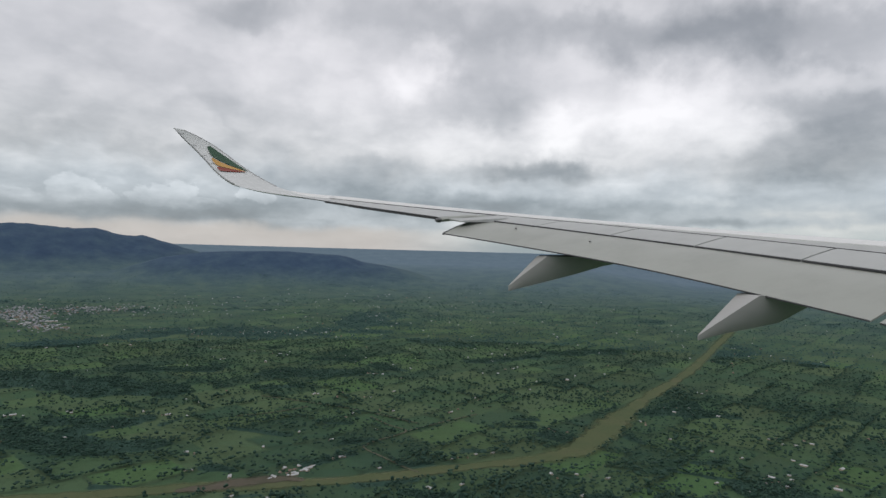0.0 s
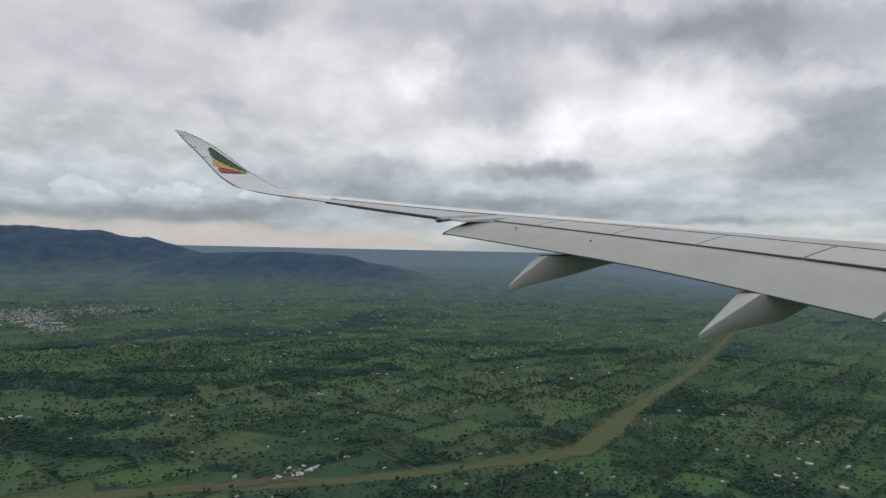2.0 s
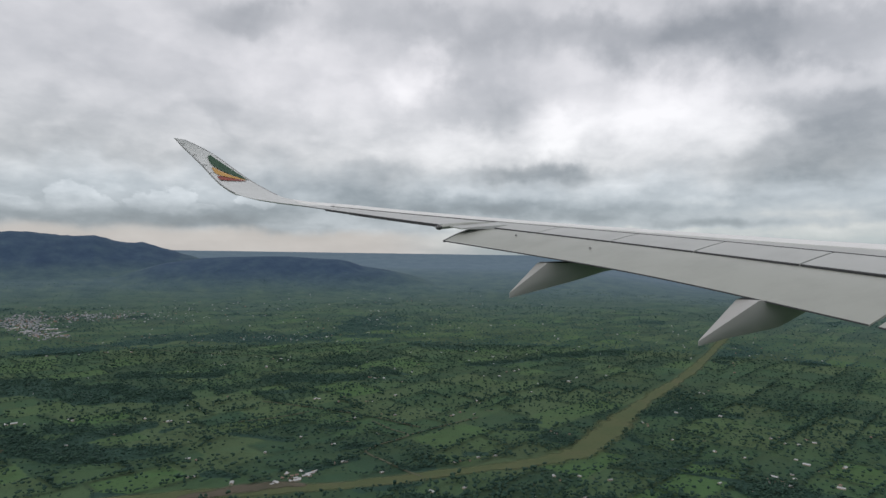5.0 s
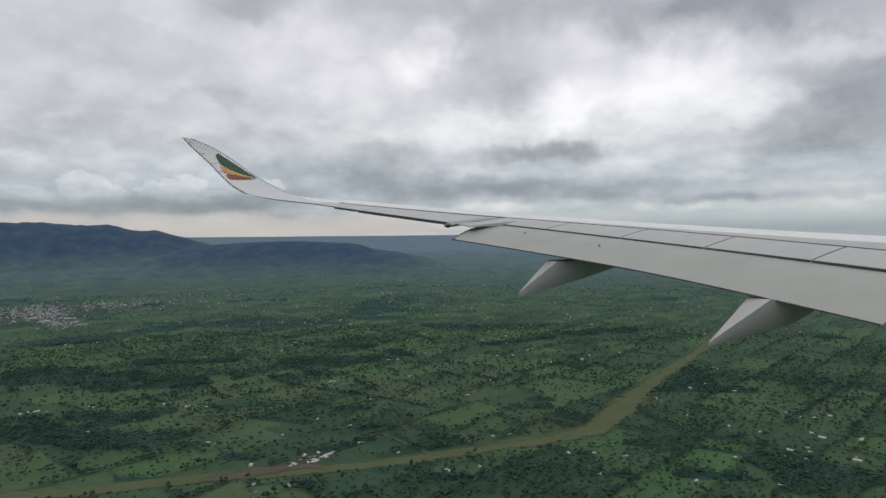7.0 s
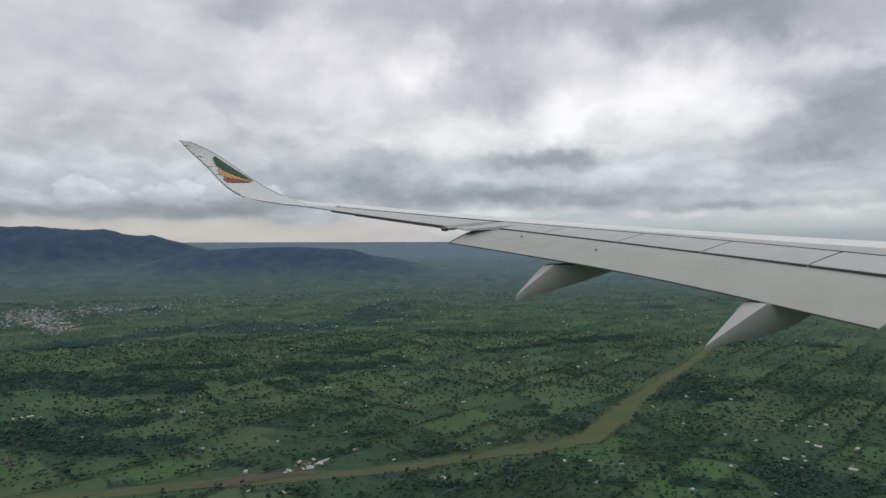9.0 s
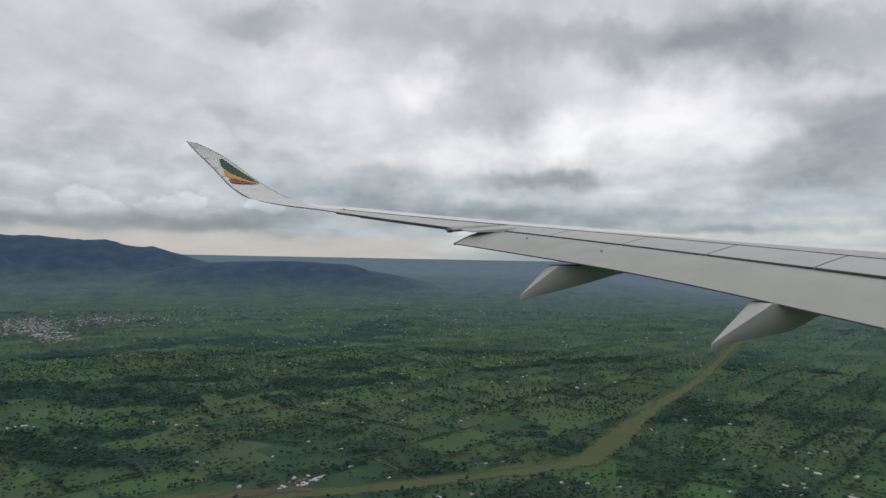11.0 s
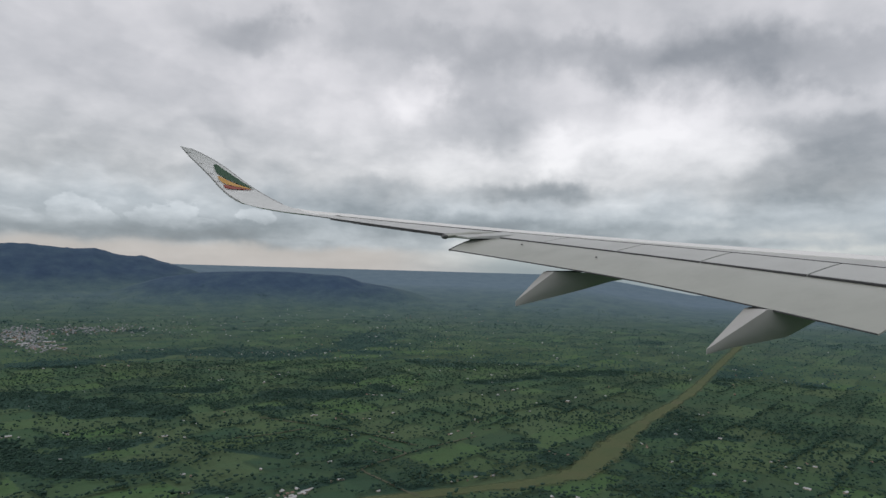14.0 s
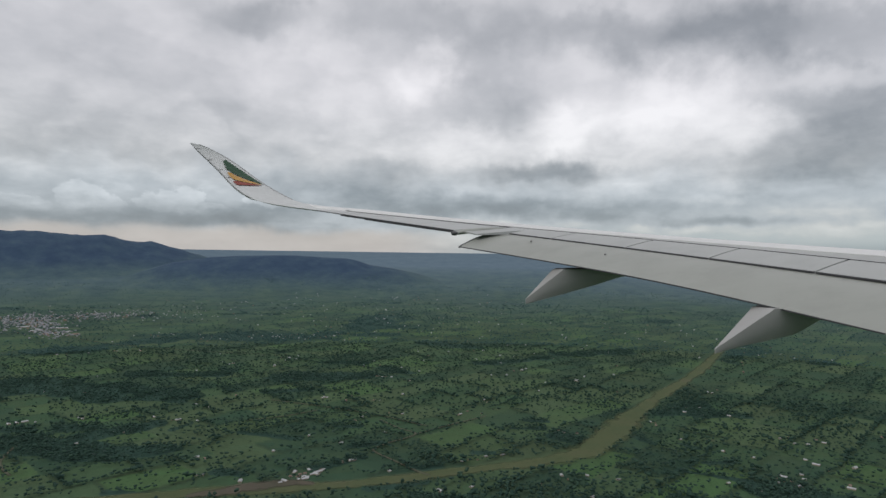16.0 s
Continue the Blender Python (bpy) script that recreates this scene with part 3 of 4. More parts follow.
def height(x, y):
    x, y = np.asarray(x, float), np.asarray(y, float)
    r = np.hypot(x, y)
    az = np.degrees(np.arctan2(x, y))
    base = np.where(r > FLAT, EYE * (1 - r / np.maximum(far_of(r), 1)), 0.0)
    # land lowered towards the nose, so sky colour stands in for rain haze
    base = base - 120 * np.clip((np.where(az < -60, az + 360, az) - 33) / 9, 0, 1) * np.clip((r - 3300) / 1500, 0, 1)
    rough = fractal(x, y, 420, 5, 3)
    # long wooded ridge and, in front of its end, a lower flat-topped spur
    crest = EYE + np.interp(az, (-180, -60, -40, -25, -14.8, -12.5, -11, -9.4, -8.1, -7.2, -6.6, -5.4, -4.7, -4.1, -3.4, -2.6, -1.5, 1.5, 5, 180),
                            (0, 40, 90, 70, 92, 95, 88, 74, 80, 66, 52, 44, 47, 36, 22, 4, -22, -90, -200, -300))
    crest = crest + 14 * (fractal(az * 40, az * 0, 30, 4, 5) - 0.5) * (az < 0)
    ridge = np.maximum(crest - base, 0) * np.where(r < 4450, bell(r, 4450, 420 + 130 * (rough - 0.5)), bell(r, 4450, 260))
    ridge *= 1 + 0.35 * (rough - 0.5) * np.clip((4400 - r) / 400, 0, 1)
    top = EYE + np.interp(az, (-7, -3, 0, 2, 5, 7, 9.5, 11.3, 12.2, 13.4, 15.5, 19, 24, 180), (-160, -75, -44, -36, -29, -28, -38, -42, -52, -80, -100, -150, -300, -300))
    spur = np.maximum(top - base, 0) * bell(r, 3900, 330 + 120 * (rough - 0.5)) * (az > -40)
    rise = 9 * (fractal(x, y, 900, 3, 11) - 0.5) * np.clip((r - 500) / 600, 0, 1) * np.clip((3300 - r) / 500, 0, 1)
    return base + np.maximum(ridge, spur) + rise


def place(R, az):
    """x, y on the ground at map distance R and azimuth az in degrees from abeam."""
    r = float(ring_of(R))
    return r * math.sin(radians(az)), r * math.cos(radians(az))


# belts of dense wood: both ends as map distance and azimuth, half width in metres
NEAR_WOODS = [
    (1185, -15.0, 1098, -9.5, 77), (1068, -9.5, 1047, -4.2, 59), (1158, -8.9, 1196, -3.8, 53), (1657, -12.8, 1505, -7.5, 125), (1277, -15.0, 1265, -12.9, 33), (1567, -7.5, 1384, -2.0, 77),
    (1151, -2.9, 1187, -1.4, 20), (1683, -5.8, 1642, 1.1, 57), (1558, 5.8, 1558, 11.7, 79), (1407, 4.8, 1415, 8.2, 35), (1111, 2.4, 1052, 7.2, 21), (1117, 10.6, 1111, 12.6, 22),
    (1002, 12.6, 1013, 14.6, 21), (895, 8.6, 945, 13.1, 10), (896, 17.7, 895, 19.7, 17), (917, 1.0, 895, 2.9, 17), (818, 13.6, 839, 18.7, 14), (794, 17.9, 784, 20.7, 17),
    (805, 2.4, 791, 8.6, 9),
]
EAST_WOODS = [
    (886, -7.4, 867, -4.9, 20), (1296, 39.1, 1325, 45.0, 56), (1325, 39.8, 1396, 42.0, 38), (1088, 40.5, 1075, 41.8, 17), (1005, 42.5, 1027, 44.6, 15), (1101, 37.1, 1074, 38.2, 24),
    (956, 40.3, 950, 45.9, 13), (843, 40.3, 859, 44.7, 17), (928, 46.7, 936, 50.3, 28), (1071, 30.3, 1030, 34.0, 26), (965, 23.1, 967, 24.6, 19), (1106, 26.3, 1112, 28.8, 15),
    (808, 31.6, 822, 35.7, 16), (784, 19.9, 784, 22.5, 20), (1162, 27.6, 1166, 29.1, 20),
]
RIVERSIDE_WOODS = [
    (2327, -3.3, 2375, 1.1, 179), (2298, 1.1, 2300, 8.7, 125), (2300, 8.7, 2504, 12.7, 136), (2333, 12.7, 2352, 15.2, 81), (2573, 13.8, 3049, 15.2, 186), (2158, -10.9, 2314, -4.1, 133),
    (1756, 9.2, 1737, 12.7, 36), (1661, 14.7, 1593, 17.2, 39), (2120, 18.7, 2055, 23.3, 64), (1739, 23.8, 1848, 28.8, 47), (1964, 30.8, 2059, 35.6, 72),
]
# open meadows where few trees stand
MEADOWS = [(1500, -14.3, 110, 90), (3330, 1.2, 330, 330), (3320, 8.8, 260, 300), (2950, -3.2, 240, 200), (940, -7.4, 60, 110), (893, -11.5, 40, 90), (2700, 5.0, 160, 420), (1400, 1.5, 50, 90),
           (790, -1, 40, 160), (1030, 4.0, 60, 60), (930, 14.0, 60, 90), (2600, -5.5, 150, 170), (1040, 20, 60, 80), (1240, 3, 50, 80), (1180, 28, 70, 120), (1050, 47, 60, 80)]


def patches(x, y, rows):
    out = np.zeros_like(x)
    wob = 0.8 * (fractal(x, y, 110, 5, 21) - 0.5)
    for row in rows:
        R, az, a, b = row[:4]
        px, py = place(R, az)
        ux, uy = math.sin(radians(az)), math.cos(radians(az))
        k = float(ring_of(R)) / R
        along = ((x - px) * ux + (y - py) * uy) / (a * k if R > FLAT else a)
        across = ((x - px) * uy - (y - py) * ux) / (b * k if R > FLAT else b)
        d = along ** 2 + across ** 2
        out = np.maximum(out, np.clip(1.25 - d - 3.6 * wob, 0, 1) * (row[4] if len(row) > 4 else 1))
    return out


def map_xy(x, y):
    """Where a point of the ground would lie on a flat map."""
    r = np.maximum(np.hypot(x, y), 1.0)
    k = far_of(r) / r
    return x * k, y * k


def belts(x, y, rows):
    """1 inside the given belts, with ragged edges, 0 outside."""
    mx, my = map_xy(x, y)
    ragged = 2.2 * (fractal(mx, my, 70, 5, 23) - 0.46)
    out = np.zeros_like(mx)
    for R0, a0, R1, a1, half in rows:
        p = np.array((R0 * math.sin(radians(a0)), R0 * math.cos(radians(a0))))
        d = np.array((R1 * math.sin(radians(a1)), R1 * math.cos(radians(a1)))) - p
        t = np.clip(((mx - p[0]) * d[0] + (my - p[1]) * d[1]) / max(d @ d, 1.0), 0, 1)
        gap = np.hypot(mx - p[0] - t * d[0], my - p[1] - t * d[1]) / (0.70 * half)
        out = np.maximum(out, np.clip((1.0 - gap - ragged) * 3, 0, 1))
    return out


def mixed(a, b, seed):
    """A fixed random number for each pair of whole numbers."""
    n = (a.astype(np.int64) * 73856093 ^ b.astype(np.int64) * 19349663 ^ seed * 83492791) & 0x7FFFFFFF
    n = ((n ^ (n >> 13)) * 1274126177) & 0x7FFFFFFF
    return ((n ^ (n >> 16)) & 0xFFFF) / 65535.0


def plots(x, y):
    """The plots of the farmland: a tone for each, how far their hedge is, and whether there is one."""
    mx, my = map_xy(x, y)
    wx = mx + 70 * (fractal(mx, my, 330, 3, 81) - 0.5)
    wy = my + 70 * (fractal(mx, my, 330, 3, 91) - 0.5)
    c, s_ = math.cos(0.47), math.sin(0.47)
    v = (-s_ * wx + c * wy) / 74.0
    row = np.floor(v)
    u = (c * wx + s_ * wy) / (90.0 + 70 * mixed(row, row, 5)) + 7.0 * mixed(row, row, 1)
    col = np.floor(u)
    fu, fv = u - col, v - row
    du, dv = np.minimum(fu, 1 - fu) * 125.0, np.minimum(fv, 1 - fv) * 74.0
    side = np.where(du < dv, mixed(col + (fu > 0.5), row, 2), mixed(np.floor(u * 0.5), row + (fv > 0.5), 3))
    return mixed(col, row, 4), np.minimum(du, dv), side


# tree lines along tracks and plots: start and end as map distance, azimuth
HEDGES = [
    (1299, -7.5, 1333, -2.0), (1321, 5.8, 1210, 12.6), (1198, 12.6, 1108, 18.7), (1172, 6.7, 1140, 10.6), (1023, 10.6, 1066, 12.6), (1011, -3.4, 940, -0.8),
    (993, -7.6, 1001, -2.1), (1272, -9.5, 1298, -5.5), (1020, -0.8, 1085, 1.1), (1361, 28.7, 1299, 34.4), (1664, 35.2, 1618, 40.4), (1236, 24.2, 1345, 27.1),
    (1008, 24.8, 991, 27.5), (1240, 41.2, 1219, 46.1), (1047, 17.7, 1108, 20.8), (955, 15.1, 877, 17.7), (1296, -10.6, 1173, -8.7), (848, 43.8, 852, 46.7),
    (1750, 10.2, 1579, 16.7), (2042, 2.5, 1759, 8.7),
]


RIVER = [(925, -24), (908, -18), (897, -15), (868, -10.7), (852, -5.6), (846, -1.7), (838, 2.4), (832, 6.7), (834, 11.6), (851, 16.7), (871, 19.9), (902, 24.8),
         (934, 28.8), (968, 31.3), (1018, 33.3), (1126, 35.2), (1281, 37.1), (1487, 39.3), (1720, 41.4), (2060, 43.0), (2500, 44.2), (3200, 45.5)]
river_xy = np.array([place(*p) for p in RIVER])


def resample(pts, step):
    pts = np.asarray(pts, float)
    # Catmull-Rom through the points
    out = []
    for i in range(len(pts) - 1):
        p0, p1, p2, p3 = pts[max(i - 1, 0)], pts[i], pts[i + 1], pts[min(i + 2, len(pts) - 1)]
        n = max(2, int(np.hypot(*(p2 - p1)) / step))
        for t in np.arange(n) / n:
            out.append(0.5 * (2 * p1 + (p2 - p0) * t + (2 * p0 - 5 * p1 + 4 * p2 - p3) * t * t + (3 * p1 - p0 - 3 * p2 + p3) * t ** 3))
    out.append(pts[-1])
    return np.array(out)


river_line = resample(river_xy, 9.0)


def river_gap(x, y):
    """Distance to the river bed's middle line."""
    d = np.full(x.shape, 1e9)
    for px, py in river_line[::3]:
        d = np.minimum(d, np.hypot(x - px, y - py))
    return d


def woodland(x, y):
    w = belts(x, y, NEAR_WOODS + EAST_WOODS + RIVERSIDE_WOODS)
    mx, my = map_xy(x, y)
    n = fractal(mx, my, 240, 5, 41)
    n2 = fractal(mx, my * 0.6, 90, 4, 43)
    return np.maximum(w, np.clip((n - 0.635) * 7, 0, 1) * np.clip((n2 - 0.42) * 6, 0, 1) * 0.8)


# ---------------------------------------------------------------- land materials


def land_material():
    m, k, b = material("farmland", 0.95, specular=0.1)
    at = k.add("ShaderNodeNewGeometry").outputs["Position"]
    woods = k.add("ShaderNodeAttribute")
    woods.attribute_name = "woods"
    range_haze = k.add("ShaderNodeAttribute")
    range_haze.attribute_name = "range_haze"
    warp = k.vec("ADD", at, k.vec("MULTIPLY", k.add("ShaderNodeTexNoise", Vector=at, Scale=0.012, Detail=3.0).outputs["Color"], (26, 26, 0)))
    plot = k.add("ShaderNodeAttribute")
    plot.attribute_name = "plot"
    margin = k.add("ShaderNodeAttribute")
    margin.attribute_name = "margin"
    small = k.add("ShaderNodeTexVoronoi", Vector=k.vec("MULTIPLY", warp, (1.0, 1.8, 0.0)), Scale=0.019, Randomness=0.7)
    small.distance = "CHEBYCHEV"
    tint2 = k.add("ShaderNodeSeparateColor", Color=small.outputs["Color"]).outputs[1]
    grass = k.ramp(plot.outputs["Fac"], LAND_STOPS)
    grass = k.mix(k.math("MULTIPLY", tint2, 0.35), grass, (0.074, 0.104, 0.050))
    grass = k.mix(k.math("MULTIPLY", margin.outputs["Fac"], 0.6), grass, (0.036, 0.060, 0.036))
    broad = k.noise(at, 0.0035, 5.0, 0.6)
    grass = k.mix(k.smooth(broad, 0.45, 0.7, 0.0, 0.6), grass, (0.056, 0.082, 0.046))
    fleck = k.noise(at, 0.16, 6.0, 0.72)
    grass = k.mix(k.smooth(fleck, 0.52, 0.66, 0.0, 0.6), grass, (0.042, 0.068, 0.040))
    soil = k.noise(k.vec("ADD", at, (400, 90, 0)), 0.008, 5.0, 0.65)
    grass = k.mix(k.smooth(soil, 0.66, 0.74, 0.0, 0.55), grass, (0.105, 0.090, 0.066))
    forest = k.mix(k.noise(at, 0.06, 5.0, 0.7), (0.028, 0.063, 0.053), (0.042, 0.085, 0.062))
    c = k.mix(k.smooth(k.math("MULTIPLY_ADD", k.math("SUBTRACT", fleck, 0.5), 0.8, woods.outputs["Fac"]), 0.25, 0.6), grass, forest)
    # distance haze put into the base colour as mottled bluish tints
    mottle = k.noise(k.vec("MULTIPLY", at, (1, 1, 0.3)), 0.012, 6.0, 0.65)
    hazed = k.ramp(mottle, HAZE_STOPS)
    c = k.mix(range_haze.outputs["Fac"], c, hazed)
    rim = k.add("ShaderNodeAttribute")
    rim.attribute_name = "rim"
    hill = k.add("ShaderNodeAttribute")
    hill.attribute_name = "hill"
    c = k.mix(hill.outputs["Fac"], c, k.ramp(mottle, HILL_HAZE_STOPS))
    c = k.mix(rim.outputs["Fac"], c, k.ramp(mottle, RIM_HAZE_STOPS))
    k.put(b.inputs["Base Color"], c)
    bump(k, b, fleck, 0.5, 2.0)
    return m


LAND_STOPS = [(0.0, (0.032, 0.070, 0.048)), (0.3, (0.041, 0.088, 0.054)), (0.55, (0.053, 0.109, 0.057)), (0.8, (0.083, 0.128, 0.069)), (1.0, (0.069, 0.145, 0.058))]
# bluish haze tints for far plain, rim and hills
HAZE_STOPS = [(0.3, (0.062, 0.104, 0.122)), (0.5, (0.082, 0.132, 0.138)), (0.7, (0.108, 0.160, 0.146))]
RIM_HAZE_STOPS = [(0.3, (0.115, 0.170, 0.22)), (0.7, (0.145, 0.205, 0.25))]
HILL_HAZE_STOPS = [(0.3, (0.036, 0.064, 0.114)), (0.5, (0.049, 0.084, 0.134)), (0.7, (0.066, 0.108, 0.148))]
LAND = land_material()


def make_ground():
    azs = np.concatenate((np.arange(-24, 64, 0.22), np.arange(64, 336.01, 4.0)))
    rs = np.concatenate((np.linspace(20, 620, 16), np.arange(630, 2400, 8.5), np.arange(2400, 4880, 13.0), (4885, 4892)))
    A, R = np.meshgrid(np.radians(azs), rs)
    X, Y = R * np.sin(A), R * np.cos(A)
    Z = height(X, Y)
    nr, na = X.shape
    verts = np.stack((X.ravel(), Y.ravel(), Z.ravel()), 1)
    i = np.arange(nr - 1)[:, None] * na
    j = np.arange(na)[None, :]
    j2 = (j + 1) % na
    faces = np.stack(((i + j), (i + j2), (i + na + j2), (i + na + j)), -1).reshape(-1, 4)[:, ::-1]
    n = len(verts)
    verts = np.vstack((verts, (0, 0, float(height(0, 0)))))
    fan = [(n, int(a), int((a + 1) % na)) for a in range(na)]
    me = bpy.data.meshes.new("ground")
    me.from_pydata(verts.tolist(), [], faces.tolist() + [f[::-1] for f in fan])
    me.shade_smooth()
    x, y, z = verts.T
    r = np.hypot(x, y)
    w = woodland(x, y)
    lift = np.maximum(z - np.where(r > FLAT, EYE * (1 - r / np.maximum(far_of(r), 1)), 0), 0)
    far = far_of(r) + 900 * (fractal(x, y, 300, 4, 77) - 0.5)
    # painted haze grows with distance
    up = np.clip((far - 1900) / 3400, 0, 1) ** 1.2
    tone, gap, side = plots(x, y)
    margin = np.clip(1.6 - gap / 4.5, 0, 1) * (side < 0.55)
    for key, val in (("plot", tone), ("margin", margin), ("woods", w), ("range_haze", up), ("hill", np.clip((lift - 10) / 70, 0, 1)), ("rim", np.clip((far_of(r) - 5000) / 9000, 0, 1) * (lift < 20))):
        me.attributes.new(key, "FLOAT", "POINT").data.foreach_set("value", val.astype(np.float32))
    me.materials.append(LAND)
    return tagged(new("ground", me), "green patchwork farmland rising to wooded hills tinted blue for haze", "ground", kind="structure")


make_ground()


def ribbon(name, line, width, mat, lift, label, category):
    """A strip laid on the ground; UV u runs across it."""
    line = np.asarray(line)
    tang = np.gradient(line, axis=0)
    tang /= np.linalg.norm(tang, axis=1)[:, None]
    side = np.stack((-tang[:, 1], tang[:, 0]), 1)
    cols = np.linspace(-1, 1, 9)
    verts, uv = [], []
    for i, (p, s) in enumerate(zip(line, side)):
        w = width(i / (len(line) - 1), p)
        for c in cols:
            q = p + s * w * c
            verts.append((q[0], q[1], float(height(q[0], q[1])) + lift))
            uv.append((abs(c)))
    faces = []
    m = len(cols)
    for i in range(len(line) - 1):
        for c in range(m - 1):
            faces.append((i * m + c, (i + 1) * m + c, (i + 1) * m + c + 1, i * m + c + 1))
    me = mesh_from(name, verts, faces, mat, True)
    me.attributes.new("edge", "FLOAT", "POINT").data.foreach_set("value", np.array(uv, np.float32))
    return tagged(new(name, me), label, category, kind="structure")


def bed_material(name, stops, scale, lo, hi, solid=1.0):
    """Bare silt or grass with ragged edges: nothing of it past the edge."""
    m, k, b = material(name, 0.9, specular=0.15)
    at = k.add("ShaderNodeNewGeometry").outputs["Position"]
    edge = k.add("ShaderNodeAttribute")
    edge.attribute_name = "edge"
    n = k.noise(at, scale, 6.0, 0.65)
    c = k.ramp(k.noise(at, scale * 0.45, 5.0, 0.6), stops)
    c = k.mix(k.smooth(k.noise(at, scale * 5, 5.0, 0.7), 0.52, 0.68, 0.0, 0.4), c, (0.04, 0.06, 0.025))
    k.put(b.inputs["Base Color"], c)
    gone = k.smooth(k.math("MULTIPLY_ADD", k.math("SUBTRACT", n, 0.5), 1.3, edge.outputs["Fac"]), lo, hi)
    k.put(b.inputs["Alpha"], k.math("MULTIPLY", k.math("SUBTRACT", 1.0, gone), solid))
    return m


BED = bed_material("river_silt", [(0.3, (0.086, 0.116, 0.056)), (0.55, (0.105, 0.125, 0.062)), (0.75, (0.122, 0.122, 0.074))], 0.03, 0.45, 1.05, 0.85)
MUD = bed_material("bare_earth", [(0.3, (0.085, 0.085, 0.060)), (0.6, (0.115, 0.10, 0.078)), (0.8, (0.085, 0.09, 0.055))], 0.04, 0.35, 1.0, 0.9)
TRACK = bed_material("dirt_track", [(0.3, (0.082, 0.092, 0.060)), (0.7, (0.105, 0.108, 0.078))], 0.1, 0.6, 1.1)
ribbon("river_bed", river_line, lambda s, p: 15 + 8 * vnoise(np.array(p[0] / 90), np.array(p[1] / 90), 5) + 20 * bell(math.hypot(*p), 1120, 160) * (p[0] > 400), BED, 0.6,
       "broad silted river bed winding through fields", "river bed")
ribbon("bare_field", resample([place(836, -1.7), place(837, 1.0), place(847, 4.3), place(850, 7.0), place(838, 8.8)], 6), lambda s, p: 4 + 17 * math.sin(math.pi * s) ** 0.6, MUD, 1.0,
       "bare brown earth beside the hamlet", "field")
for pts in ([(862, 19.0), (882, 17.7), (928, 15.6), (962, 14.2), (979, 14.0), (1006, 15.1), (1057, 17.7), (1093, 16.2), (1150, 14.5)], [(1057, 17.7), (1110, 20.5), (1180, 24.0)],
            [(1010, -14), (1080, -14.6), (1160, -13.6)], [(1330, 5.0), (1210, 12.6), (1108, 18.7)], [(1180, 3), (1195, 6), (1230, 9)], [(2690, -11.6), (2300, -8), (2050, -2), (1900, 5)]):
    ribbon("dirt_track", resample([place(*p) for p in pts], 8), lambda s, p: 2.6, TRACK, 1.0, "narrow pale dirt track between fields", "track")

# ---------------------------------------------------------------- trees


def leaf_material():
    m, k, b = material("foliage", 0.85, specular=0.15)
    rnd = k.add("ShaderNodeNewGeometry").outputs["Random Per Island"]
    obj = k.add("ShaderNodeObjectInfo").outputs["Random"]
    at = k.add("ShaderNodeNewGeometry").outputs["Position"]
    c = k.ramp(k.math("FRACT", k.math("ADD", rnd, obj)), [(0.0, (0.022, 0.051, 0.041)), (0.5, (0.032, 0.068, 0.052)), (1.0, (0.048, 0.095, 0.063))])
    c = k.mix(k.smooth(k.noise(at, 0.9, 4.0, 0.7), 0.45, 0.65, 0.0, 0.5), c, (0.016, 0.034, 0.027))
    k.put(b.inputs["Base Color"], c)
    return m


LEAF = leaf_material()
bark, kb, bb = material("bark", 0.9)
kb.put(bb.inputs["Base Color"], kb.mix(kb.noise(kb.add("ShaderNodeTexCoord").outputs["Object"], 3.0), (0.07, 0.05, 0.035), (0.14, 0.11, 0.08)))


# leaf colours paled and blued to paint haze over the far trees
def hazy_leaf_material():
    m, k, b = material("hazy_foliage", 0.9, specular=0.1)
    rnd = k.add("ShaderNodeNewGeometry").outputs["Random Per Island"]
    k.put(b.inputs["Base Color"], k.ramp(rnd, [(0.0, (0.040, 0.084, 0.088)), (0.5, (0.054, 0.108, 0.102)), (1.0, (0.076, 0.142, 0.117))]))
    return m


HAZY_LEAF = hazy_leaf_material()


def ico(sub):
    bm = bmesh.new()
    bmesh.ops.create_icosphere(bm, subdivisions=sub, radius=1.0)
    v = np.array([p.co[:] for p in bm.verts])
    f = np.array([[q.index for q in p.verts] for p in bm.faces])
    bm.free()
    return v, f


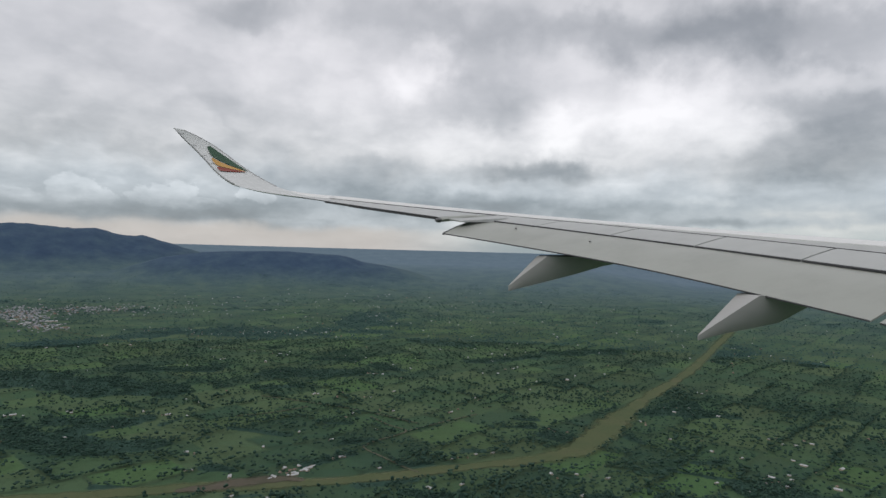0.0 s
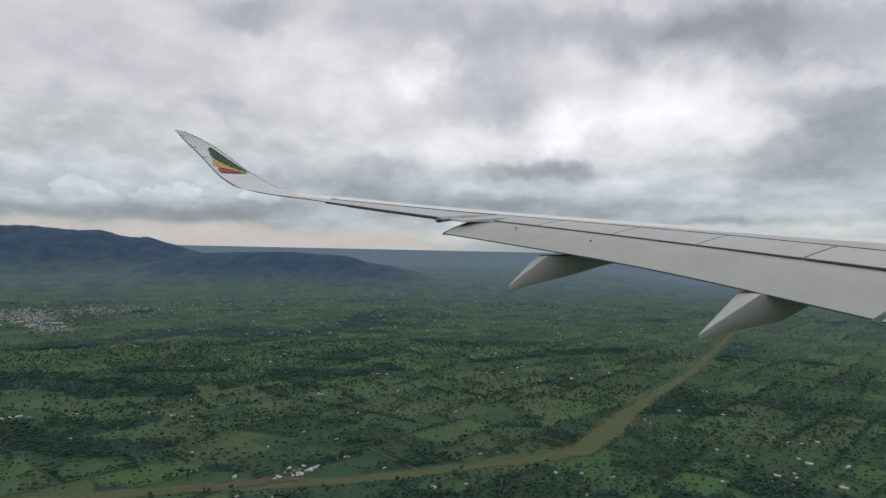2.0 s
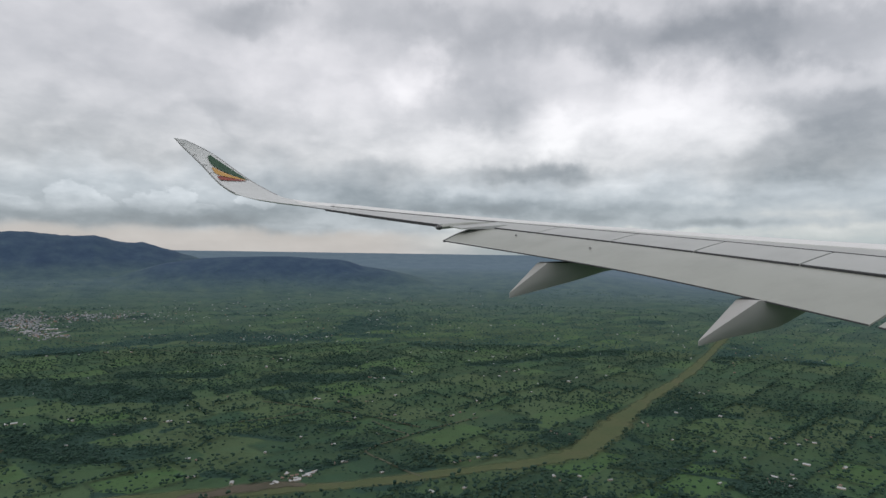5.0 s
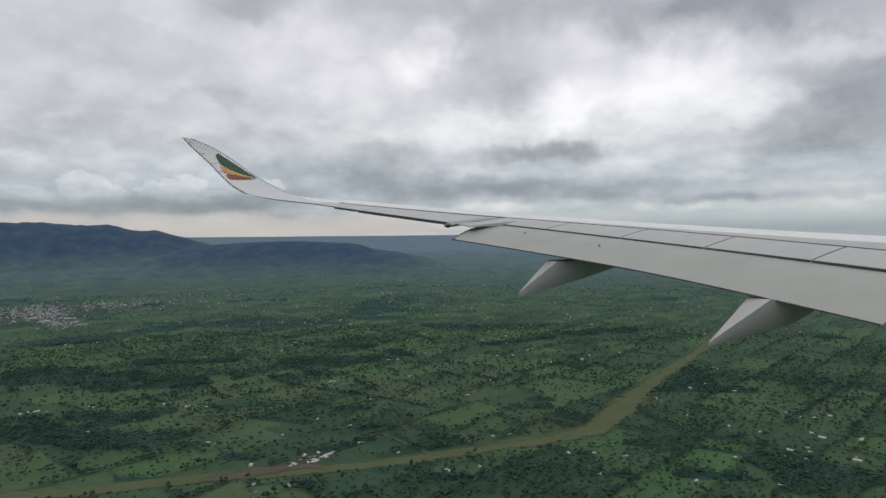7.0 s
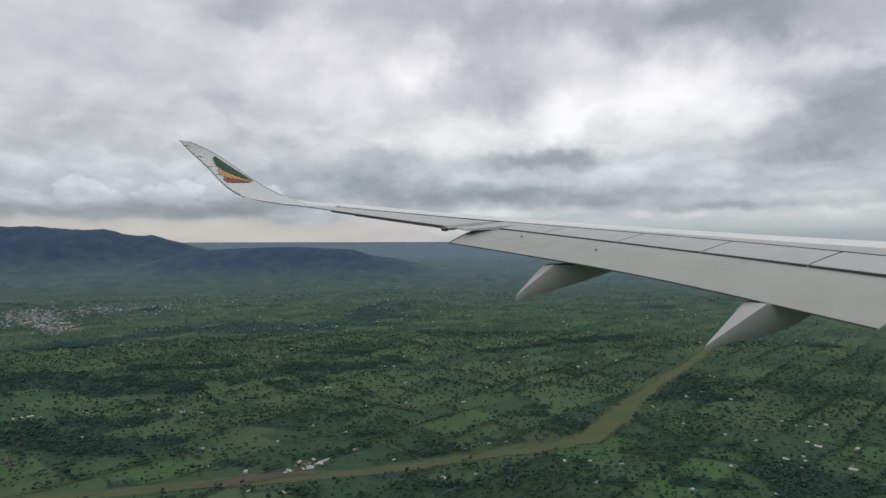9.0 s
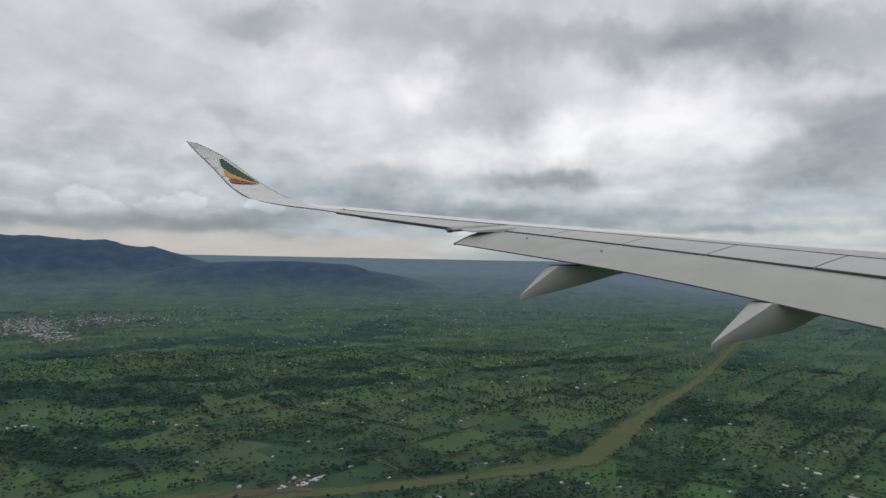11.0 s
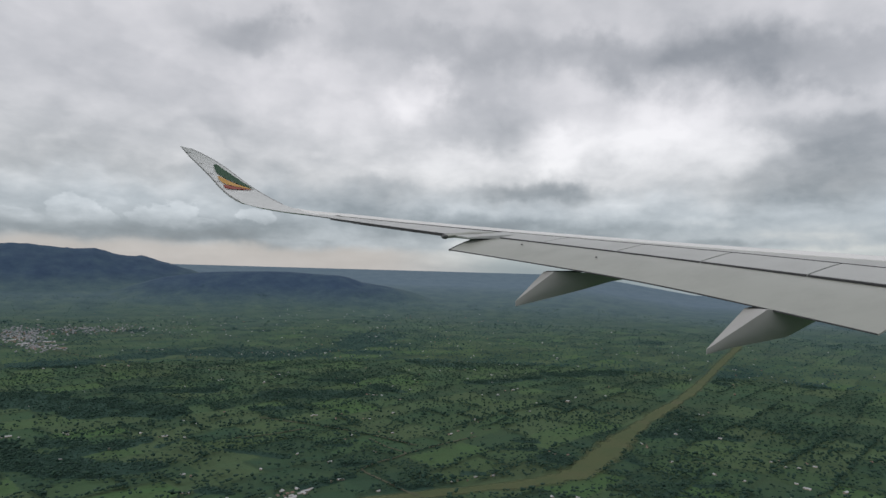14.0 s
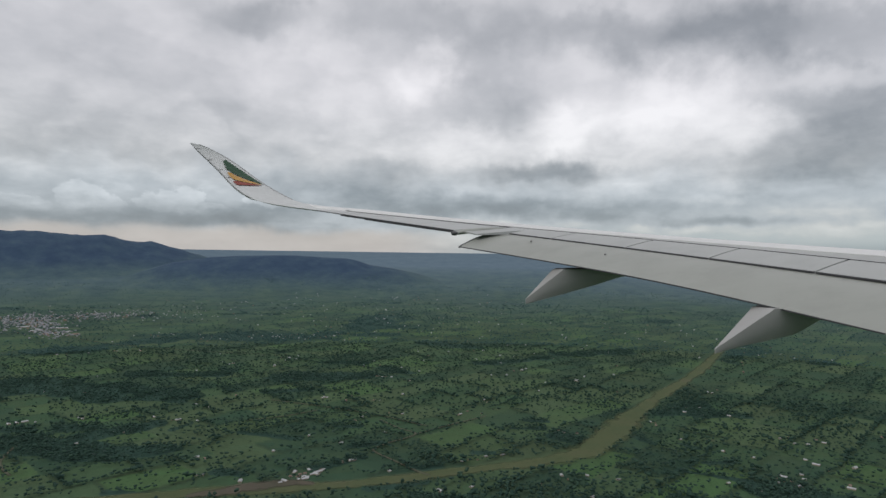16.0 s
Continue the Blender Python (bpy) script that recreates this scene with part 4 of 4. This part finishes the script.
def tree_template(seed, lumps, sub=2):
    """Crown of several uneven clumps over a forked trunk. Returns crown and trunk as vertex and face arrays, about 8 m wide."""
    g = np.random.default_rng(seed)
    v0, f0 = ico(sub)
    cv, cf = [], []
    flat = g.uniform(0.45, 0.8)
    tall = g.uniform(4.0, 6.0)
    for i in range(lumps):
        a = g.uniform(0, 2 * math.pi)
        d = g.uniform(0.6, 2.7) * (0 if i == 0 else 1)
        size = g.uniform(1.2, 2.2) if i else 2.4
        j = v0 * (size * (1 + g.normal(0, 0.16, (len(v0), 1)))) * (1, 1, flat)
        cf.append(f0 + len(v0) * i)
        cv.append(j + (d * math.cos(a), d * math.sin(a), tall + g.uniform(-0.9, 1.1) * flat))
    tv, tf = [], []
    limbs = [((0, 0, -0.6), (0.1, 0, tall * 0.55), 0.34, 0.22)] + [((0.1, 0, tall * 0.5), (1.6 * math.cos(a), 1.6 * math.sin(a), tall * 0.95), 0.17, 0.07) for a in (0.4, 2.5, 4.4)]
    for p, q, r1, r2 in limbs:
        p, q = np.array(p), np.array(q)
        n0 = len(tv)
        for c, r in ((p, r1), (q, r2)):
            tv += [c + (r * math.cos(t), r * math.sin(t), 0) for t in np.arange(5) * 1.2566]
        tf += [(n0 + i, n0 + (i + 1) % 5, n0 + 5 + (i + 1) % 5, n0 + 5 + i) for i in range(5)]
    return np.vstack(cv), np.vstack(cf), np.array(tv), tf


def scatter():
    """Positions x, y, size of all trees within sight."""
    g = np.random.default_rng(11)
    out = []
    # open savanna and woods
    for lo, hi, n in ((680, 1000, 54000), (1000, 1500, 90000), (1500, 2150, 105000), (2150, 3100, 100000), (3100, 3650, 40000)):
        R = np.sqrt(g.uniform(lo ** 2, hi ** 2, n))
        az = np.radians(g.uniform(-19, 59, n))
        x, y = R * np.sin(az), R * np.cos(az)
        w = woodland(x, y)
        mx, my = map_xy(x, y)
        open_ = fractal(mx, my, 190, 5, 61)
        clear = patches(x, y, MEADOWS)
        tone, gap, side = plots(x, y)
        thick = 0.22 + 0.40 * np.clip((fractal(x, y, 40, 3, 71) - 0.4) * 5, 0, 1)
        thick = np.minimum(thick * (1.0 if lo < 1400 else 1.5), 0.9)
        grove = 0.055 + 0.13 * np.clip((open_ - 0.48) * 4, 0, 1) ** 1.2 + 0.05 * (tone < 0.22)
        chance = np.where(w > 0.35, thick, grove * (1 - 0.75 * clear))
        chance = np.where((gap < 3.0) & (side < 0.42) & (w <= 0.35), np.maximum(chance, 0.6), chance)
        keep = (g.random(n) < chance) & (river_gap(x, y) > 24)
        x, y, w = x[keep], y[keep], w[keep]
        s = g.uniform(0.36, 0.82, len(x)) * g.choice((1, 1, 1, 1.4), len(x)) * np.where(w > 0.35, 0.85, 1.0) * (1.0 if lo < 1400 else 0.9 if lo < 3000 else 0.65)
        out.append(np.stack((x, y, s), 1))
    for R0, a0, R1, a1 in HEDGES:
        (x0, y0), (x1, y1) = place(R0, a0), place(R1, a1)
        m = int(math.hypot(x1 - x0, y1 - y0) / 2.2)
        t = (np.arange(m) + g.uniform(-0.4, 0.4, m)) / m
        t = t[g.random(m) < 0.88]
        hx, hy = x0 + (x1 - x0) * t + g.normal(0, 1.7, len(t)) + 3 * np.sin(t * 5), y0 + (y1 - y0) * t + g.normal(0, 1.7, len(t))
        ok = river_gap(hx, hy) > 22
        out.append(np.stack((hx[ok], hy[ok], g.uniform(0.36, 0.70, int(ok.sum()))), 1))
    return np.vstack(out)


def joined(name, rows, template, mat, label, category):
    """Many trees as one mesh."""
    v, f = template
    n = len(rows)
    if not n:
        return
    g = np.random.default_rng(len(name) + n)
    a = g.uniform(0, 6.283, n)
    z = height(rows[:, 0], rows[:, 1])
    sx = rows[:, 2] * g.uniform(0.85, 1.15, n)
    sz = rows[:, 2] * g.uniform(0.8, 1.25, n)
    c, s = np.cos(a)[:, None], np.sin(a)[:, None]
    X = (v[None, :, 0] * c - v[None, :, 1] * s) * sx[:, None] + rows[:, 0:1]
    Y = (v[None, :, 0] * s + v[None, :, 1] * c) * sx[:, None] + rows[:, 1:2]
    Z = v[None, :, 2] * sz[:, None] + z[:, None]
    verts = np.stack((X, Y, Z), -1).reshape(-1, 3).astype(np.float32)
    faces = (f[None] + (np.arange(n) * len(v))[:, None, None]).reshape(-1, 3).astype(np.int32)
    me = bpy.data.meshes.new(name)
    me.vertices.add(len(verts))
    me.vertices.foreach_set("co", verts.ravel())
    me.loops.add(faces.size)
    me.loops.foreach_set("vertex_index", faces.ravel())
    me.polygons.add(len(faces))
    me.polygons.foreach_set("loop_start", np.arange(0, faces.size, 3, dtype=np.int32))
    me.update()
    me.validate()
    me.materials.append(mat)
    return tagged(new(name, me), label, category, kind="stuff")


def plant_trees():
    rows = scatter()
    R = np.hypot(rows[:, 0], rows[:, 1])
    az = np.degrees(np.arctan2(rows[:, 0], rows[:, 1]))
    w = woodland(rows[:, 0], rows[:, 1])
    # the nearest stretch of open trees: single trees with trunk and crown
    near = np.where((w < 0.35) & (R > 730) & (az > -16) & (az < 56))[0]
    near = near[np.argsort(R[near])][:290]
    kinds = []
    for seed in range(7):
        cv, cf, tv, tf = tree_template(100 + seed, 7, 2)
        tree = new("tree")
        crown = new("crown", mesh_from("crown", cv.tolist(), cf.tolist(), LEAF))
        trunk = new("trunk", mesh_from("trunk", tv.tolist(), tf, bark))
        crown.parent = trunk.parent = tree
        kinds.append(tagged(tree, "round-crowned dark green tree standing in pasture", "tree", "trees on the near pasture"))
    g = random.Random(5)
    for n, i in enumerate(near):
        x, y, s = (float(c) for c in rows[i])
        m = pose(x, y, float(height(x, y)), 0, 0, g.uniform(0, 360))
        t = kinds[n] if n < len(kinds) else copy_thing(kinds[n % len(kinds)], m)
        t.matrix_basis = m @ Matrix.Diagonal((s, s, s * g.uniform(1.05, 1.45), 1))
    rest = np.ones(len(rows), bool)
    rest[near] = False
    rows, R, w = rows[rest], R[rest], w[rest]
    pick = np.random.default_rng(3).integers(0, 4, len(rows))
    bands = ((0, 850, 3, 2, "savanna_trees", "scattered dark green trees, hedgerows and copses"), (850, 1250, 3, 1, "savanna_trees", "scattered dark green trees, hedgerows and copses"),
             (1250, 1500, 2, 1, "distant_trees", "distant dark green trees and woods on the plain"), (1500, 2100, 1, 1, "distant_trees", "distant dark green trees and woods on the plain"), (2100, 9999, 1, 1, "far_trees", "far green trees and woods on the plain, paled bluish for haze"))
    for kind in range(4):
        for lo, hi, lumps, sub, name, label in bands:
            cv, cf, _, _ = tree_template(200 + kind + lumps * 10, lumps, sub)
            cv = cv * (4.0 / np.abs(cv[:, :2]).max(), 4.0 / np.abs(cv[:, :2]).max(), 1.3)
            joined(name, rows[(pick == kind) & (R >= lo) & (R < hi)], (cv, cf), HAZY_LEAF if lo > 2000 else LEAF, label, "trees")


plant_trees()

# ---------------------------------------------------------------- houses


def roof_material(name, colour, rough, metal):
    m, k, b = material(name, rough, metal)
    at = k.add("ShaderNodeTexCoord").outputs["Object"]
    rnd = k.add("ShaderNodeObjectInfo").outputs["Random"]
    c = k.mix(k.noise(at, 0.6, 5.0, 0.65), colour, tuple(v * 0.6 for v in colour))
    c = k.mix(k.math("MULTIPLY", rnd, 0.35), c, tuple(v * 0.55 for v in colour))
    k.put(b.inputs["Base Color"], c)
    wave = k.add("ShaderNodeTexWave", Vector=at, Scale=4.0)
    bump(k, b, wave.outputs["Fac"], 0.3, 0.03)
    return m


TIN = roof_material("tin_roof", (0.56, 0.57, 0.58), 0.5, 0.0)
TOWN_TIN = roof_material("weathered_tin", (0.36, 0.37, 0.40), 0.6, 0.0)
RUST = roof_material("rusty_roof", (0.30, 0.20, 0.16), 0.7, 0.0)
THATCH = roof_material("thatch", (0.20, 0.165, 0.11), 0.95, 0.0)
plaster, kp, bp = material("plaster", 0.9)
kp.put(bp.inputs["Base Color"], kp.mix(kp.noise(kp.add("ShaderNodeTexCoord").outputs["Object"], 1.2, 5.0), (0.42, 0.37, 0.30), (0.30, 0.25, 0.19)))
DARK, kd, bd = material("dark_opening", 0.6)
kd.put(bd.inputs["Base Color"], kd.mix(kd.noise(kd.add("ShaderNodeTexCoord").outputs["Object"], 2.0), (0.03, 0.028, 0.025), (0.06, 0.05, 0.04)))


def box(x0, x1, y0, y1, z0, z1):
    return loft([[(x0, y0, z), (x1, y0, z), (x1, y1, z), (x0, y1, z)] for z in (z0, z1)])


def gable(a, b, eave, ridge, over=0.5, thick=0.15):
    rings = []
    for x in (-a - over, a + over):
        rings.append([(x, -b - over, eave - 0.15), (x, 0, ridge), (x, b + over, eave - 0.15), (x, b + over, eave - 0.15 - thick), (x, 0, ridge - thick), (x, -b - over, eave - 0.15 - thick)])
    return loft(rings)


def house(a, b, eave, ridge, roof, label):
    h = new("house")
    wall = part("wall", loft([[(-a, -b, -1.5), (-a, b, -1.5), (-a, b, eave), (-a, 0, ridge - 0.2), (-a, -b, eave)], [(a, -b, -1.5), (a, b, -1.5), (a, b, eave), (a, 0, ridge - 0.2), (a, -b, eave)]]), plaster, h)
    part("roof", gable(a, b, eave, ridge), roof, h)
    part("door", box(-0.5, 0.5, -b - 0.05, -b + 0.05, 0.0, 2.0), DARK, wall)
    for x in (-a * 0.6, a * 0.6):
        part("window", box(x - 0.45, x + 0.45, -b - 0.04, -b + 0.04, 1.0, 1.9), DARK, wall)
    return tagged(h, label, "house", "farmhouses on the plain")


def hut(label):
    h = new("round_hut")
    ring = lambda r, z: [(r * math.cos(t), r * math.sin(t), z) for t in np.linspace(0, 6.2832, 12, endpoint=False)]
    part("wall", loft([ring(2.6, -1.2), ring(2.6, 2.1)]), plaster, h)
    part("roof", loft([ring(3.3, 1.8), ring(1.7, 3.4), ring(0.12, 4.9)]), THATCH, h)
    return tagged(h, label, "hut", "huts on the plain")


KINDS = [house(4.2, 3.0, 2.5, 3.9, TIN, "small farmhouse with bright tin gable roof"), house(5.5, 3.3, 2.6, 4.3, TIN, "long farmhouse with pale corrugated roof"),
         house(3.6, 2.8, 2.4, 3.7, RUST, "small farmhouse with rust-brown tin roof"), house(8.5, 4.0, 3.0, 5.0, TIN, "large barn with pale tin roof"),
         hut("round hut with brown thatched roof")]


# farmsteads: map distance, azimuth
HAMLET = [
    (889, 7.1), (880, 7.6), (883, 8.0), (896, 8.4), (893, 9.4), (894, 9.6), (874, 6.8), (858, 6.3), (860, 7.5), (861, 8.0),
    (878, 9.0), (853, 5.9), (893, 7.2), (877, 8.6), (870, 7.9), (886, 9.2), (872, 7.4), (867, 8.2),
]
WEST_FARMS = [
    (991, 5.3), (1063, 8.3), (1015, 11.1), (929, 12.1), (1067, 15.0), (879, 15.4), (831, 18.0), (785, 5.9), (814, 7.4), (807, 6.5),
    (806, 8.1), (801, 2.8), (861, 1.8), (870, 2.6), (1282, -9.3), (1172, -7.3), (1162, -6.4), (1249, -4.2), (1215, -2.4), (1126, -9.7),
    (990, -0.9), (910, -0.9), (909, -0.4), (2083, -11.1), (2086, -7.0), (2077, -5.3), (1773, 1.9), (1715, 5.3), (1831, 6.5), (1549, 14.3),
    (1533, 14.7), (1494, 17.1), (1351, 16.5), (1189, 16.5), (1172, 12.9), (1336, 9.6),
]
EAST_FARMS = [
    (1205, 38.1), (1112, 40.5), (1074, 43.8), (1062, 46.0), (1195, 47.9), (1204, 50.9), (1173, 48.9), (1073, 50.4), (1088, 52.9), (995, 49.6),
    (962, 47.9), (990, 48.2), (961, 49.2), (928, 44.2), (989, 52.7), (915, 46.7), (849, 47.6), (823, 41.2), (1358, 37.4), (1337, 40.0),
    (1309, 40.8), (1359, 42.0), (1317, 44.2), (1518, 42.5), (922, 21.9), (947, 24.0), (957, 25.5), (883, 30.7), (890, 32.9), (886, 35.5),
    (813, 33.4), (802, 29.0), (823, 22.8), (1653, 27.1), (1411, 28.6), (1093, 30.8), (1546, 31.9), (1308, 23.8), (1190, 21.7), (1200, 23.6),
]


def put_houses():
    g = random.Random(21)
    spots = [(R, az, g.choice((0, 0, 1, 2, 3))) for R, az in HAMLET]
    for R, az in WEST_FARMS + EAST_FARMS:
        spots.append((R, az, g.choice((0, 0, 1, 1, 3))))
        for _ in range(g.choice((0, 0, 1, 1, 2))):
            spots.append((R + g.gauss(0, 14), az + g.gauss(0, 0.6), g.choice((0, 2, 2, 4, 4))))
    spots += [(1308, -13.6, 3), (1310, -13.1, 3), (1306, -14.1, 3), (806, 20.0, 3)]
    used = set()
    for n, (R, az, kind) in enumerate(spots):
        x, y = place(R, az)
        if n >= len(HAMLET) and float(river_gap(np.array([x]), np.array([y]))[0]) < 30:
            continue
        m = pose(x, y, float(height(x, y)), 0, 0, g.choice((27, 27, 117, 117, 10, 75)) + g.uniform(-8, 8))
        h = KINDS[kind] if kind not in used else copy_thing(KINDS[kind], m)
        used.add(kind)
        h.matrix_basis = m @ Matrix.Scale(0.70 if R > 1500 else 0.58, 4)


put_houses()


def town():
    """The town at the foot of the ridge, and roofs sprinkled over the far plain: too many and too small to tell apart."""
    g = np.random.default_rng(31)
    centre = ((3080, -13.6, 170, 1.5, 330), (2850, -11.9, 130, 0.7, 130), (3230, -8.0, 90, 2.0, 150), (2600, -11.0, 60, 0.7, 50))
    plain = ((2330, 6, 60, 4.0, 90), (3200, -3, 150, 3.0, 80), (3000, 14.8, 200, 0.5, 40), (2600, 20, 500, 14, 170), (2500, 46, 500, 9, 80), (1900, 10, 350, 12, 90), (3900, 16, 300, 6, 60), (3600, 0, 300, 6, 60))
    for mat, share, spots, big in ((TOWN_TIN, 0.75, centre, 1.0), (RUST, 0.12, centre, 1.0), (TIN, 0.14, centre, 0.9), (TIN, 0.5, plain, 0.62), (RUST, 0.2, plain, 0.62)):
        rows = []
        for R0, a0, sr, sa, n in spots:
            m = int(n * share)
            for R, az in zip(g.normal(R0, sr, m), g.normal(a0, sa, m)):
                rows.append((*place(max(R, 1300), az), big * g.uniform(0.45, 0.95)))
        rows = np.array(rows)
        a, b, e, r = 4.5, 3.2, 3.0, 4.6
        v = np.array([(-a, -b, 0), (a, -b, 0), (a, b, 0), (-a, b, 0), (-a, -b, e), (a, -b, e), (a, b, e), (-a, b, e), (-a, 0, r), (a, 0, r)], float)
        f = np.array([(0, 1, 5), (0, 5, 4), (2, 3, 7), (2, 7, 6), (1, 2, 6), (1, 6, 5), (5, 6, 9), (3, 0, 4), (3, 4, 7), (7, 4, 8), (4, 5, 9), (4, 9, 8), (6, 7, 8), (6, 8, 9)])
        if spots is centre:
            joined("town_houses", rows, (v, f), mat, "town of small houses with pale and brown roofs", "houses")
        else:
            joined("plain_houses", rows, (v, f), mat, "far farmhouses sprinkled over the plain", "houses")
    # larger blocks on the town's edge
    for R, az, a, b, turn, roof in ((2715, -12.5, 22, 8, 20, TIN), (2767, -10.8, 26, 8, 15, TIN), (2640, -10.4, 20, 7, 70, TIN), (2600, -11.9, 16, 8, 80, RUST), (2850, -13.2, 18, 9, 30, TIN), (2560, -9.9, 14, 6, 20, RUST)):
        x, y = place(R, az)
        h = tagged(new("school_block"), "long town building with low tin roof", "building", "long blocks in the town")
        part("wall", box(-a, a, -b, b, -2, 4.2), plaster, h)
        part("roof", gable(a, b, 4.3, 7.0), roof, h)
        h.matrix_basis = pose(x, y, float(height(x, y)), 0, 0, turn) @ Matrix.Scale(0.7, 4)


town()
